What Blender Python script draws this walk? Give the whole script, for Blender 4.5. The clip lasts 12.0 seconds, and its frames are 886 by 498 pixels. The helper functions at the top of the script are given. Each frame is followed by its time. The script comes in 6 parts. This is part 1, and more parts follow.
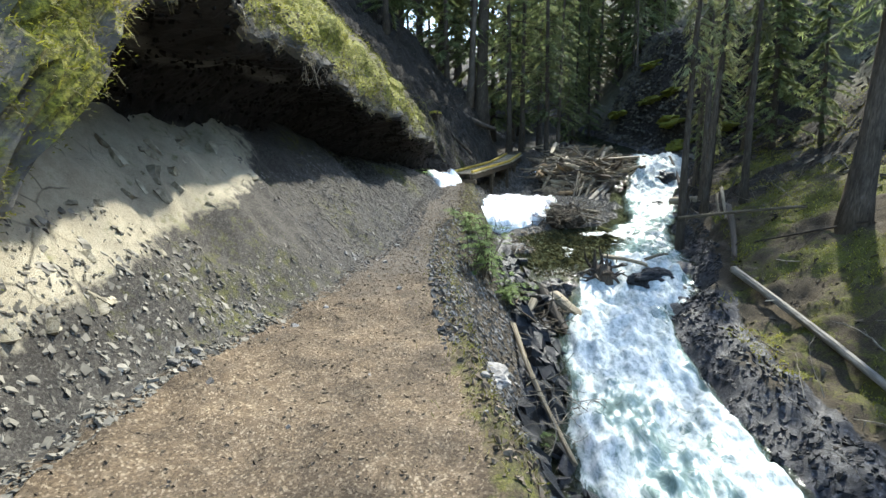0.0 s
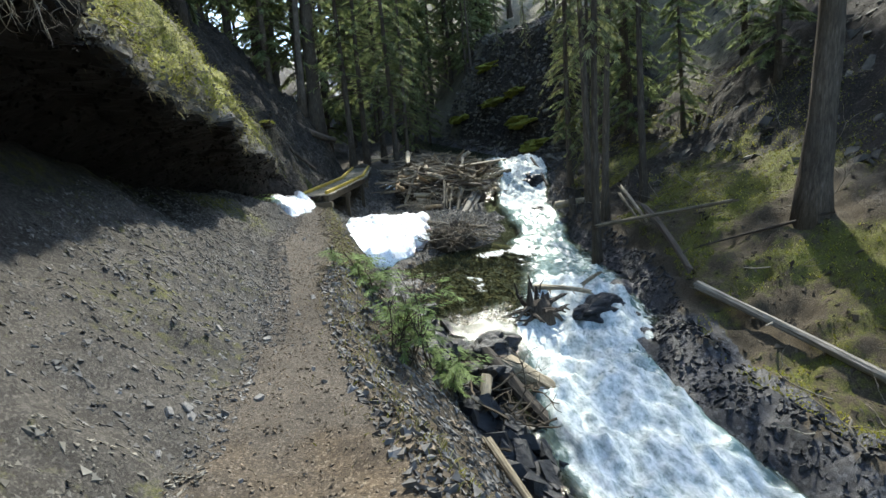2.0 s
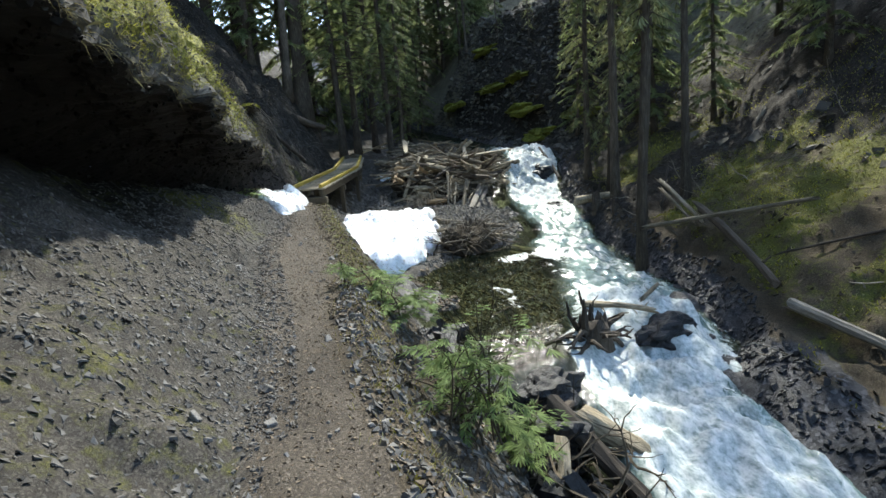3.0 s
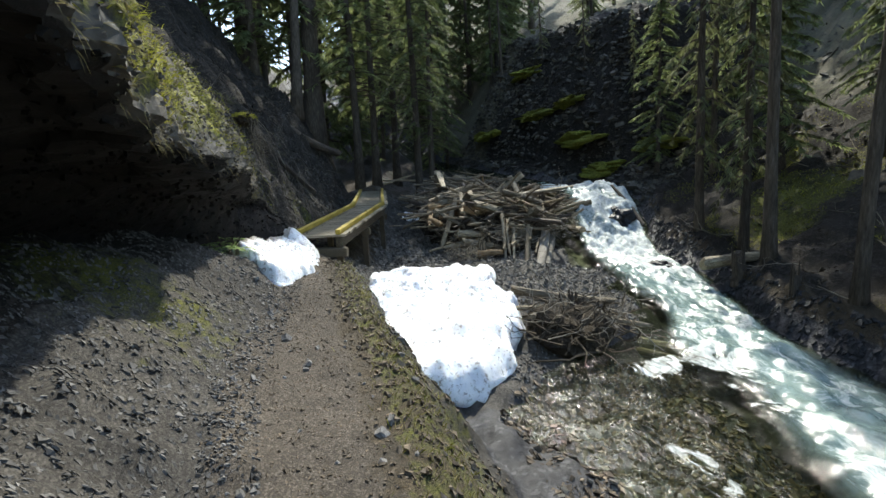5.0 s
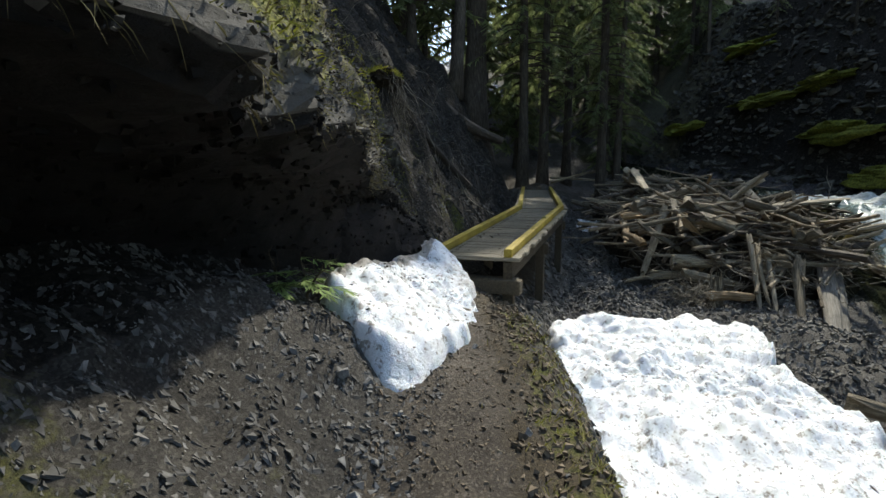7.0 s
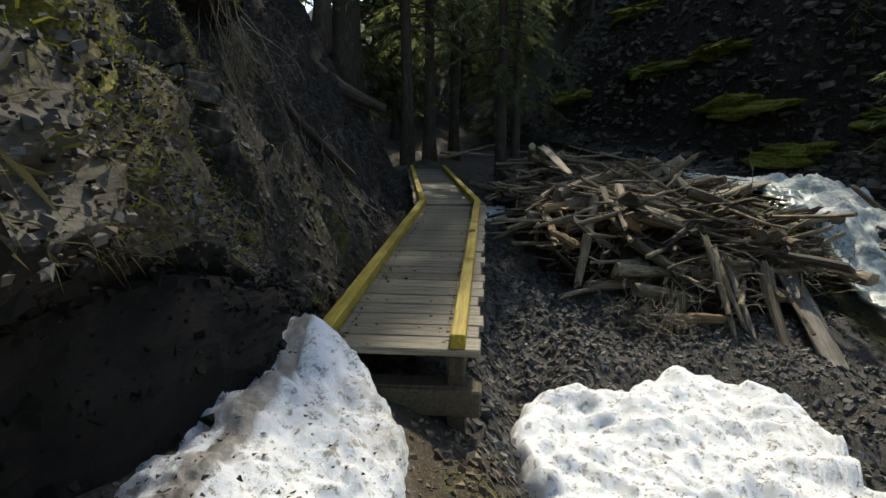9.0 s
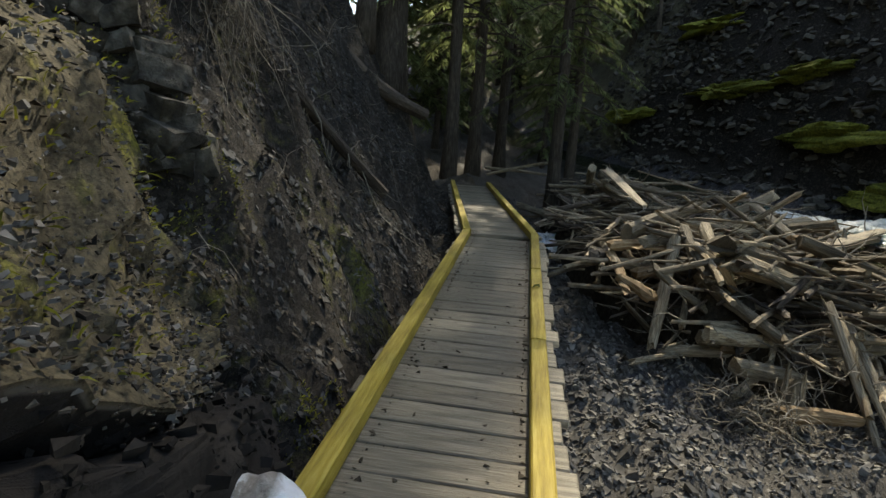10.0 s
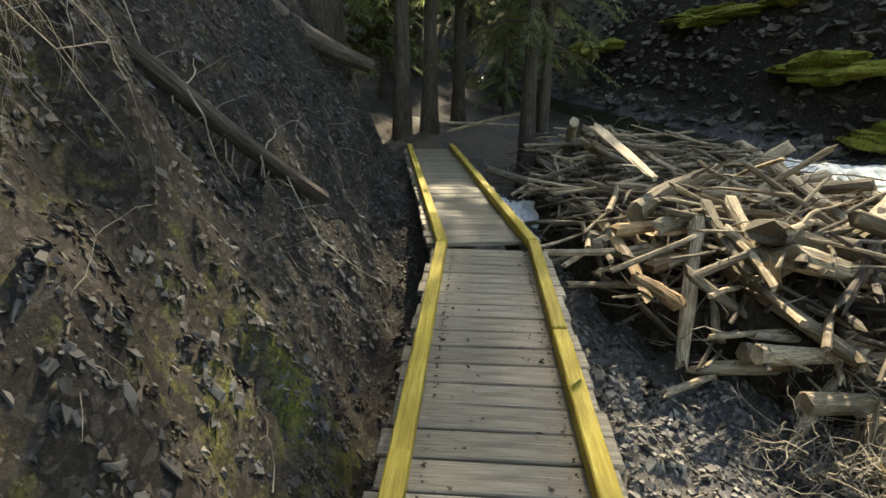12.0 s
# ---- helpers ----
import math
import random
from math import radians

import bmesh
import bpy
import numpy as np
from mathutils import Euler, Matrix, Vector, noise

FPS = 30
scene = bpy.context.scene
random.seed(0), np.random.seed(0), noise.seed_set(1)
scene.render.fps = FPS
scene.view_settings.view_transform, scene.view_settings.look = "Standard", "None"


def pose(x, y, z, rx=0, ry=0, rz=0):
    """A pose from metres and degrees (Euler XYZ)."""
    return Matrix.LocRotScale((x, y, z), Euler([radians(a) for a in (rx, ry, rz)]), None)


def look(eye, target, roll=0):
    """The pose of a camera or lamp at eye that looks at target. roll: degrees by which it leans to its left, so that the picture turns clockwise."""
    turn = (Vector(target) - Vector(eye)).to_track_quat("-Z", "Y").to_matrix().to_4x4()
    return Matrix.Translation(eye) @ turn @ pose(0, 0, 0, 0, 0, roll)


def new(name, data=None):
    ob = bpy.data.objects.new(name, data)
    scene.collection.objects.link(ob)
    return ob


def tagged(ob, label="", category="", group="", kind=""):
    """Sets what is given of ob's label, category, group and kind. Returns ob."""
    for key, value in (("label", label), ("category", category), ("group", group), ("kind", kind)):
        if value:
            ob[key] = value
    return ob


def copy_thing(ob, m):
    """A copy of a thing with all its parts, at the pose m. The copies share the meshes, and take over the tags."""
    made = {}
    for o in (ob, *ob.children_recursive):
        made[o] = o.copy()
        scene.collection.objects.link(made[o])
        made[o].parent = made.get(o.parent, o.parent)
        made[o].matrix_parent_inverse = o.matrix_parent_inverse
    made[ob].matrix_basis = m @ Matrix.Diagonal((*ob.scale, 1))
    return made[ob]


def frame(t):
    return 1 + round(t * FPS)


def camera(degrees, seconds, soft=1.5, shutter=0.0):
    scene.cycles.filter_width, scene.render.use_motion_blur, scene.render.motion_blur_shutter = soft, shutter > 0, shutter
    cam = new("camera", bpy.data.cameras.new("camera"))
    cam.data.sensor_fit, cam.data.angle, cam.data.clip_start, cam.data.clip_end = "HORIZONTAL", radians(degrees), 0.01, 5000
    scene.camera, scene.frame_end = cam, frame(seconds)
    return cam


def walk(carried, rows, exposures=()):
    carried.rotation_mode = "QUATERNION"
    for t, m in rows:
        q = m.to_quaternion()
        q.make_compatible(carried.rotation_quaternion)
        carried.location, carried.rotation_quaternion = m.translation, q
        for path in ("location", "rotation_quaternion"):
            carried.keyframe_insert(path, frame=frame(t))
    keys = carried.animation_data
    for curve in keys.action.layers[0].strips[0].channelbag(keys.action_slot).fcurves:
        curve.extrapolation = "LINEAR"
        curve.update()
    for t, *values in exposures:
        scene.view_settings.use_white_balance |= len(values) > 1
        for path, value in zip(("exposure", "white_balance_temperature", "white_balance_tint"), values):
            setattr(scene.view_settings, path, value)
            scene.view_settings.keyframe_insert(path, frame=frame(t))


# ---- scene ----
cam = camera(81.5, 12.0)
# seconds, x, y, z, yaw, pitch, roll
PATH = [
    (0, -0.012, -0.172, 1.584, -0.11, -10.09, -0.72),
    (0.5, -0.182, 0.688, 1.610, -6.05, -6.93, -0.88),
    (1, -0.370, 1.587, 1.641, -11.38, -5.19, -2.47),
    (1.5, -0.534, 2.598, 1.609, -19.77, -7.13, -5.47),
    (2, -0.640, 3.547, 1.631, -18.59, -9.54, -4.95),
    (2.5, -0.746, 4.531, 1.630, -19.88, -11.20, -4.05),
    (3, -0.740, 5.447, 1.680, -20.46, -10.75, -4.76),
    (3.2, -0.760, 5.865, 1.653, -21.07, -9.95, -4.32),
    (4.8, -0.384, 9.766, 1.749, -22.12, -6.79, -3.77),
    (5, -0.323, 10.114, 1.766, -20.52, -7.01, -2.93),
    (5.5, -0.215, 11.038, 1.838, -21.60, -7.93, -2.07),
    (6, -0.131, 12.094, 1.841, -22.92, -10.05, -0.90),
    (6.5, -0.042, 13.105, 1.792, -12.29, -9.73, 1.68),
    (7, 0.001, 13.999, 1.725, -4.78, -6.69, 0.20),
    (7.2, -0.005, 14.318, 1.713, -3.83, -5.90, -0.13),
    (8.8, 0.109, 16.551, 2.079, -19.73, -9.79, -1.95),
    (9, 0.164, 16.839, 2.084, -19.32, -10.56, 0.16),
    (9.5, 0.339, 17.549, 2.173, -16.52, -10.19, 3.63),
    (10, 0.452, 18.241, 2.180, -15.80, -9.64, 3.77),
    (10.5, 0.532, 18.596, 2.196, -14.41, -3.14, -2.81),
    (11, 0.602, 18.891, 2.246, -13.42, -2.51, -5.71),
    (11.5, 0.692, 19.432, 2.427, -17.94, -11.20, -3.86),
    (12, 0.823, 19.938, 2.573, -20.91, -16.13, 0.67),
]


def eye_pose(x, y, z, yaw, pitch, roll):
    a, p = radians(yaw), radians(pitch)
    ahead = Vector((-math.sin(a) * math.cos(p), math.cos(a) * math.cos(p), math.sin(p)))
    return look((x, y, z), Vector((x, y, z)) + ahead * 2, roll)


EXPOSURE = [(0.0, 2.2, 6400, 4), (2.5, 1.9, 6500, 4), (4.0, 1.85, 6550, 4), (5.5, 1.6, 6600, 5), (6.5, 1.35, 6650, 5), (7.0, 1.2, 6700, 5), (9.0, 0.95, 7200, 6), (9.5, 1.15, 7400, 6), (10.0, 1.55, 7600, 6), (10.5, 2.1, 7700, 6), (11.0, 2.55, 8100, 6), (12.0, 2.6, 8500, 6)]
walk(cam, [(t, eye_pose(*r)) for t, *r in PATH], EXPOSURE)

# ---- sky and sun ----
SUN_DIR = Vector((0.36, 0.55, 0.76)).normalized()
sky_world = bpy.data.worlds.new("sky")
scene.world = sky_world
sky_world.use_nodes = True
wn = sky_world.node_tree
sky_tex = wn.nodes.new("ShaderNodeTexSky")
sky_tex.sky_type = "NISHITA"
sky_tex.sun_disc = False
sky_tex.sun_elevation = math.asin(SUN_DIR.z)
sky_tex.sun_rotation = math.atan2(SUN_DIR.x, SUN_DIR.y)
wn.nodes["Background"].inputs["Strength"].default_value = 0.15
wn.links.new(sky_tex.outputs[0], wn.nodes["Background"].inputs["Color"])
sun = new("sun", bpy.data.lights.new("sun", "SUN"))
sun.data.energy, sun.data.angle, sun.data.color = 2.5, radians(1.5), (1.0, 0.95, 0.86)
sun.matrix_world = look((0, 0, 0), -SUN_DIR)

# ---- materials ----


def nodes_of(name, rough=0.9, spec=0.3):
    m = bpy.data.materials.new(name)
    m.use_nodes = True
    nt = m.node_tree
    b = nt.nodes["Principled BSDF"]
    b.inputs["Roughness"].default_value = rough
    b.inputs["Specular IOR Level"].default_value = spec
    return m, nt, b


def coords(nt, kind="Object"):
    return nt.nodes.new("ShaderNodeTexCoord").outputs[kind]


def noise_of(nt, vec, scale, detail=6.0, rough=0.6, stretch=None, distort=0.0):
    if stretch:
        mp = nt.nodes.new("ShaderNodeMapping")
        mp.inputs["Scale"].default_value = stretch
        nt.links.new(vec, mp.inputs["Vector"])
        vec = mp.outputs[0]
    n = nt.nodes.new("ShaderNodeTexNoise")
    n.inputs["Scale"].default_value = scale
    n.inputs["Detail"].default_value = detail
    n.inputs["Roughness"].default_value = rough
    n.inputs["Distortion"].default_value = distort
    nt.links.new(vec, n.inputs["Vector"])
    return n.outputs["Fac"]


def ramp(nt, fac, stops):
    r = nt.nodes.new("ShaderNodeValToRGB")
    el = r.color_ramp.elements
    while len(el) < len(stops):
        el.new(0.5)
    for e, (p, c) in zip(el, stops):
        e.position, e.color = p, (*c, 1) if len(c) == 3 else c
    nt.links.new(fac, r.inputs[0])
    return r.outputs[0]


def grey(v):
    return (v, v, v)


def mixed(nt, fac, a, b, kind="MIX"):
    m = nt.nodes.new("ShaderNodeMix")
    m.data_type, m.blend_type = "RGBA", kind
    for sock, val in ((m.inputs[0], fac), (m.inputs[6], a), (m.inputs[7], b)):
        if isinstance(val, (int, float)):
            sock.default_value = val
        elif isinstance(val, tuple):
            sock.default_value = (*val, 1)
        else:
            nt.links.new(val, sock)
    return m.outputs[2]


def bump(nt, b, height, strength=0.5, dist=0.02):
    n = nt.nodes.new("ShaderNodeBump")
    n.inputs["Strength"].default_value, n.inputs["Distance"].default_value = strength, dist
    nt.links.new(height, n.inputs["Height"])
    nt.links.new(n.outputs[0], b.inputs["Normal"])


def mask(nt, name):
    a = nt.nodes.new("ShaderNodeAttribute")
    a.attribute_name = name
    return a.outputs["Fac"]


def wobble(nt, fac, noise_out, amount=0.6):
    """A mask with its border broken up by noise."""
    m = nt.nodes.new("ShaderNodeMath")
    m.operation = "MULTIPLY_ADD"
    nt.links.new(noise_out, m.inputs[0])
    m.inputs[1].default_value = amount
    nt.links.new(fac, m.inputs[2])
    s = nt.nodes.new("ShaderNodeMath")
    s.operation, s.inputs[1].default_value = "SUBTRACT", amount / 2
    nt.links.new(m.outputs[0], s.inputs[0])
    r = nt.nodes.new("ShaderNodeMapRange")
    r.inputs["From Min"].default_value, r.inputs["From Max"].default_value = 0.4, 0.6
    nt.links.new(s.outputs[0], r.inputs["Value"])
    return r.outputs[0]


def random_tint(nt, col, lo=0.7, hi=1.25, source="object"):
    if source == "object":
        v = nt.nodes.new("ShaderNodeObjectInfo").outputs["Random"]
    else:
        v = nt.nodes.new("ShaderNodeNewGeometry").outputs["Random Per Island"]
    t = ramp(nt, v, [(0, grey(lo)), (1, grey(hi))])
    return mixed(nt, 1.0, col, t, "MULTIPLY")


def plain(name, stops, scale, rough=0.9, spec=0.3, stretch=None, bump_scale=None, bump_strength=0.5, bump_dist=0.01,
          vary=None, coarse=1.0, lo=0.75, hi=1.2):
    m, nt, b = nodes_of(name, rough, spec)
    v = coords(nt)
    col = ramp(nt, noise_of(nt, v, scale, 8, 0.65, stretch), stops)
    big = ramp(nt, noise_of(nt, v, coarse, 3, 0.5), [(0.3, grey(0.72)), (0.7, grey(1.18))])
    col = mixed(nt, 1.0, col, big, "MULTIPLY")
    if vary:
        col = random_tint(nt, col, lo, hi, vary)
    nt.links.new(col, b.inputs["Base Color"])
    bump(nt, b, noise_of(nt, v, bump_scale or scale * 2, 6, 0.7, stretch), bump_strength, bump_dist)
    return m


def ground_material():
    m, nt, b = nodes_of("ground_soil", 0.92, 0.25)
    v = coords(nt)
    fine = noise_of(nt, v, 55, 8, 0.85)
    mid = noise_of(nt, v, 7, 8, 0.7)
    big = noise_of(nt, v, 0.9, 4, 0.6)
    tiny = nt.nodes.new("ShaderNodeTexVoronoi")
    tiny.inputs["Scale"].default_value = 85
    nt.links.new(v, tiny.inputs["Vector"])
    tiny_c = nt.nodes.new("ShaderNodeSeparateColor")
    nt.links.new(tiny.outputs["Color"], tiny_c.inputs[0])
    grit = tiny_c.outputs[1]
    vor = nt.nodes.new("ShaderNodeTexVoronoi")
    vor.inputs["Scale"].default_value = 26
    nt.links.new(v, vor.inputs["Vector"])
    chips = nt.nodes.new("ShaderNodeSeparateColor")
    nt.links.new(vor.outputs["Color"], chips.inputs[0])
    chip = chips.outputs[0]
    scree = mixed(nt, 0.6, ramp(nt, chip, [(0, (0.035, 0.033, 0.031)), (0.6, (0.1, 0.095, 0.087)), (1, (0.24, 0.225, 0.2))]),
                  ramp(nt, fine, [(0.3, (0.05, 0.045, 0.04)), (0.7, (0.2, 0.185, 0.16))]))
    trail = mixed(nt, 0.35, ramp(nt, mid, [(0.3, (0.075, 0.056, 0.037)), (0.7, (0.155, 0.117, 0.08))]),
                  ramp(nt, chip, [(0.0, (0.06, 0.05, 0.038)), (0.75, (0.175, 0.143, 0.108)), (1, (0.4, 0.35, 0.28))]))
    trail = mixed(nt, 0.55, trail, ramp(nt, grit, [(0.0, (0.038, 0.028, 0.019)), (0.55, (0.115, 0.085, 0.057)), (0.85, (0.21, 0.165, 0.115)), (1, (0.42, 0.36, 0.28))]))
    scree = mixed(nt, 0.45, scree, ramp(nt, grit, [(0, (0.018, 0.016, 0.014)), (0.6, (0.07, 0.063, 0.053)), (1, (0.24, 0.22, 0.19))]))
    mud = mixed(nt, 0.45, ramp(nt, mid, [(0.3, (0.048, 0.042, 0.035)), (0.7, (0.115, 0.1, 0.082))]), ramp(nt, grit, [(0, (0.03, 0.026, 0.022)), (0.7, (0.11, 0.092, 0.07)), (1, (0.28, 0.25, 0.21))]))
    moss = ramp(nt, fine, [(0.36, (0.022, 0.025, 0.006)), (0.5, (0.082, 0.085, 0.016)), (0.68, (0.2, 0.19, 0.035))])
    litter = ramp(nt, fine, [(0.36, (0.014, 0.011, 0.007)), (0.5, (0.05, 0.039, 0.024)), (0.66, (0.14, 0.108, 0.068))])
    wet = ramp(nt, chip, [(0, (0.012, 0.013, 0.015)), (0.8, (0.045, 0.045, 0.05)), (1, (0.1, 0.1, 0.105))])
    edge = nt.nodes.new("ShaderNodeTexVoronoi")
    edge.feature = "DISTANCE_TO_EDGE"
    edge.inputs["Scale"].default_value = 2.6
    warp = nt.nodes.new("ShaderNodeMixRGB")
    warp.inputs[0].default_value = 0.12
    nz = nt.nodes.new("ShaderNodeTexNoise")
    nz.inputs["Scale"].default_value = 3.0
    nt.links.new(v, nz.inputs["Vector"])
    nt.links.new(v, warp.inputs[1])
    nt.links.new(nz.outputs["Color"], warp.inputs[2])
    nt.links.new(warp.outputs[0], edge.inputs["Vector"])
    crack = ramp(nt, edge.outputs["Distance"], [(0.0, grey(0.25)), (0.03, grey(1.0))])
    crack = mixed(nt, ramp(nt, big, [(0.5, grey(0)), (0.6, grey(1))]), grey(1.0), crack)
    pale = mixed(nt, 0.45, ramp(nt, mid, [(0.3, (0.2, 0.178, 0.128)), (0.5, (0.33, 0.295, 0.215)), (0.7, (0.48, 0.44, 0.34))]), ramp(nt, fine, [(0.3, (0.2, 0.172, 0.125)), (0.7, (0.48, 0.43, 0.32))]))
    pale = mixed(nt, 1.0, pale, crack, "MULTIPLY")
    # Dark slope soil, also the shade colour under overhang and trees.
    shale_shade = mixed(nt, 0.6, ramp(nt, chip, [(0, (0.007, 0.006, 0.005)), (0.65, (0.016, 0.014, 0.011)), (1, (0.08, 0.072, 0.06))]), ramp(nt, fine, [(0.4, (0.006, 0.005, 0.004)), (0.53, (0.02, 0.016, 0.012)), (0.66, (0.09, 0.074, 0.055))]))
    col = mixed(nt, wobble(nt, mask(nt, "shale_shade"), mid, 0.5), litter, shale_shade)
    duff = mixed(nt, 0.5, ramp(nt, mid, [(0.3, (0.05, 0.046, 0.034)), (0.5, (0.12, 0.112, 0.075)), (0.7, (0.2, 0.2, 0.1))]), ramp(nt, fine, [(0.35, (0.04, 0.036, 0.028)), (0.65, (0.19, 0.175, 0.125))]))
    col = mixed(nt, wobble(nt, mask(nt, "duff"), mid, 0.6), col, duff)
    scree = mixed(nt, 1.0, scree, (0.56, 0.555, 0.55), "MULTIPLY")
    mud = mixed(nt, 1.0, mud, (0.8, 0.78, 0.76), "MULTIPLY")
    trail = mixed(nt, 1.0, trail, (0.88, 0.86, 0.82), "MULTIPLY")
    trail = mixed(nt, 1.0, trail, ramp(nt, noise_of(nt, v, 2.3, 5, 0.65), [(0.36, (0.6, 0.6, 0.6)), (0.5, (0.98, 0.97, 0.95)), (0.66, (1.3, 1.27, 1.2))]), "MULTIPLY")
    col = mixed(nt, wobble(nt, mask(nt, "scree"), mid), col, scree)
    col = mixed(nt, wobble(nt, mask(nt, "pale"), mid, 0.9), col, pale)
    col = mixed(nt, wobble(nt, mask(nt, "trail"), mid, 0.45), col, mixed(nt, wobble(nt, mask(nt, "mud"), big, 0.9), trail, mud))
    col = mixed(nt, wobble(nt, mask(nt, "moss"), mid, 0.9), col, moss)
    col = mixed(nt, wobble(nt, mask(nt, "wet"), mid, 0.5), col, wet)
    col = mixed(nt, 1.0, col, ramp(nt, big, [(0.3, grey(0.7)), (0.7, grey(1.2))]), "MULTIPLY")
    nt.links.new(col, b.inputs["Base Color"])
    rr = nt.nodes.new("ShaderNodeMapRange")
    rr.inputs["To Min"].default_value, rr.inputs["To Max"].default_value = 0.93, 0.48
    nt.links.new(mask(nt, "wet"), rr.inputs["Value"])
    nt.links.new(rr.outputs[0], b.inputs["Roughness"])
    h = mixed(nt, 0.5, mixed(nt, 0.5, fine, grit), chip)
    bump(nt, b, h, 1.0, 0.03)
    return m


def cliff_material():
    """Layered grey-buff rock with cracks, moss on the slopes above."""
    m, nt, b = nodes_of("layered_rock", 0.9, 0.25)
    v = coords(nt)
    mid = noise_of(nt, v, 5, 10, 0.7)
    fine = noise_of(nt, v, 30, 8, 0.75)
    big = noise_of(nt, v, 0.7, 4, 0.6)
    lay = noise_of(nt, v, 3.0, 8, 0.65, (0.4, 0.4, 2.2))
    rock = mixed(nt, 0.5, ramp(nt, lay, [(0.3, (0.035, 0.032, 0.028)), (0.7, (0.17, 0.158, 0.135))]),
                 ramp(nt, mid, [(0.3, (0.025, 0.023, 0.021)), (0.75, (0.17, 0.16, 0.14))]))
    # Near-black stand-in for the shade inside the overhang.
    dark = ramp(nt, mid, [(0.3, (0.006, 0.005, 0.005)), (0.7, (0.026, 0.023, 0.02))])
    litter = ramp(nt, fine, [(0.35, (0.02, 0.017, 0.011)), (0.65, (0.13, 0.11, 0.068))])
    moss = ramp(nt, fine, [(0.36, (0.02, 0.021, 0.007)), (0.5, (0.13, 0.128, 0.022)), (0.68, (0.36, 0.335, 0.055))])
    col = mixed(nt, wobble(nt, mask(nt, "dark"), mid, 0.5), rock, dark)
    col = mixed(nt, wobble(nt, mask(nt, "litter"), mid, 0.8), col, litter)
    col = mixed(nt, wobble(nt, mask(nt, "moss"), mid, 1.0), col, moss)
    col = mixed(nt, 1.0, col, ramp(nt, big, [(0.3, grey(0.7)), (0.7, grey(1.2))]), "MULTIPLY")
    nt.links.new(col, b.inputs["Base Color"])
    bump(nt, b, mixed(nt, 0.5, mid, lay), 0.9, 0.06)
    return m


def water_material():
    m, nt, b = nodes_of("creek_water", 0.08, 0.5)
    v = coords(nt)
    n1 = noise_of(nt, v, 5.0, 8, 0.7, (1.0, 0.45, 1.0), 1.2)
    f = wobble(nt, mask(nt, "foam"), n1, 1.25)
    pool = ramp(nt, noise_of(nt, v, 9, 6, 0.7), [(0.3, (0.008, 0.012, 0.007)), (0.6, (0.022, 0.026, 0.014)), (0.8, (0.08, 0.08, 0.055))])
    teal = ramp(nt, n1, [(0.3, (0.07, 0.11, 0.1)), (0.7, (0.28, 0.37, 0.35))])
    col = mixed(nt, mask(nt, "run"), pool, teal)
    white = ramp(nt, noise_of(nt, v, 14, 6, 0.7, (1, 0.5, 1)), [(0.32, (0.16, 0.2, 0.19)), (0.47, (0.38, 0.42, 0.41)), (0.62, (0.6, 0.615, 0.605))])
    col = mixed(nt, f, col, white)
    nt.links.new(col, b.inputs["Base Color"])
    rr = nt.nodes.new("ShaderNodeMapRange")
    rr.inputs["To Min"].default_value, rr.inputs["To Max"].default_value = 0.1, 0.85
    nt.links.new(f, rr.inputs["Value"])
    nt.links.new(rr.outputs[0], b.inputs["Roughness"])
    bump(nt, b, noise_of(nt, v, 12, 8, 0.65, (1, 0.5, 1), 0.8), 0.35, 0.03)
    clear = nt.nodes.new("ShaderNodeBsdfTransparent")
    clear.inputs[0].default_value = (0.56, 0.6, 0.45, 1)
    shallow = nt.nodes.new("ShaderNodeMath")
    shallow.operation, shallow.use_clamp = "ADD", True
    nt.links.new(f, shallow.inputs[0])
    nt.links.new(mask(nt, "run"), shallow.inputs[1])
    amount = nt.nodes.new("ShaderNodeMapRange")
    amount.inputs["To Min"].default_value, amount.inputs["To Max"].default_value = 0.86, 0.0
    nt.links.new(shallow.outputs[0], amount.inputs["Value"])
    mx = nt.nodes.new("ShaderNodeMixShader")
    nt.links.new(amount.outputs[0], mx.inputs[0])
    nt.links.new(b.outputs[0], mx.inputs[1])
    nt.links.new(clear.outputs[0], mx.inputs[2])
    nt.links.new(mx.outputs[0], nt.nodes["Material Output"].inputs["Surface"])
    return m


def snow_material():
    m, nt, b = nodes_of("old_snow", 0.65, 0.3)
    v = coords(nt)
    fine = noise_of(nt, v, 60, 6, 0.7)
    mid = noise_of(nt, v, 8, 8, 0.7)
    col = ramp(nt, mid, [(0.3, (0.7, 0.73, 0.76)), (0.6, (0.88, 0.89, 0.9))])
    dirt = ramp(nt, noise_of(nt, v, 15, 9, 0.8), [(0.55, grey(0.0)), (0.575, grey(0.8))])
    col = mixed(nt, dirt, col, (0.22, 0.19, 0.15))
    d2 = wobble(nt, mask(nt, "dirty"), mid, 0.8)
    col = mixed(nt, d2, col, ramp(nt, mid, [(0.3, (0.09, 0.075, 0.055)), (0.6, (0.38, 0.355, 0.32))]))
    nt.links.new(col, b.inputs["Base Color"])
    b.inputs["Subsurface Weight"].default_value = 0.2
    b.inputs["Subsurface Radius"].default_value = (0.05, 0.07, 0.1)
    bump(nt, b, mixed(nt, 0.4, noise_of(nt, v, 6, 8, 0.75), fine), 0.7, 0.05)
    return m


def wood(name, a, c, e, scale=5.0, stretch=(14, 14, 0.9), vary="object", rough=0.8, lo=0.6, hi=1.3):
    return plain(name, [(0.28, a), (0.5, c), (0.75, e)], scale, rough, 0.3, stretch, scale, 0.7, 0.012, vary, 2.5, lo, hi)


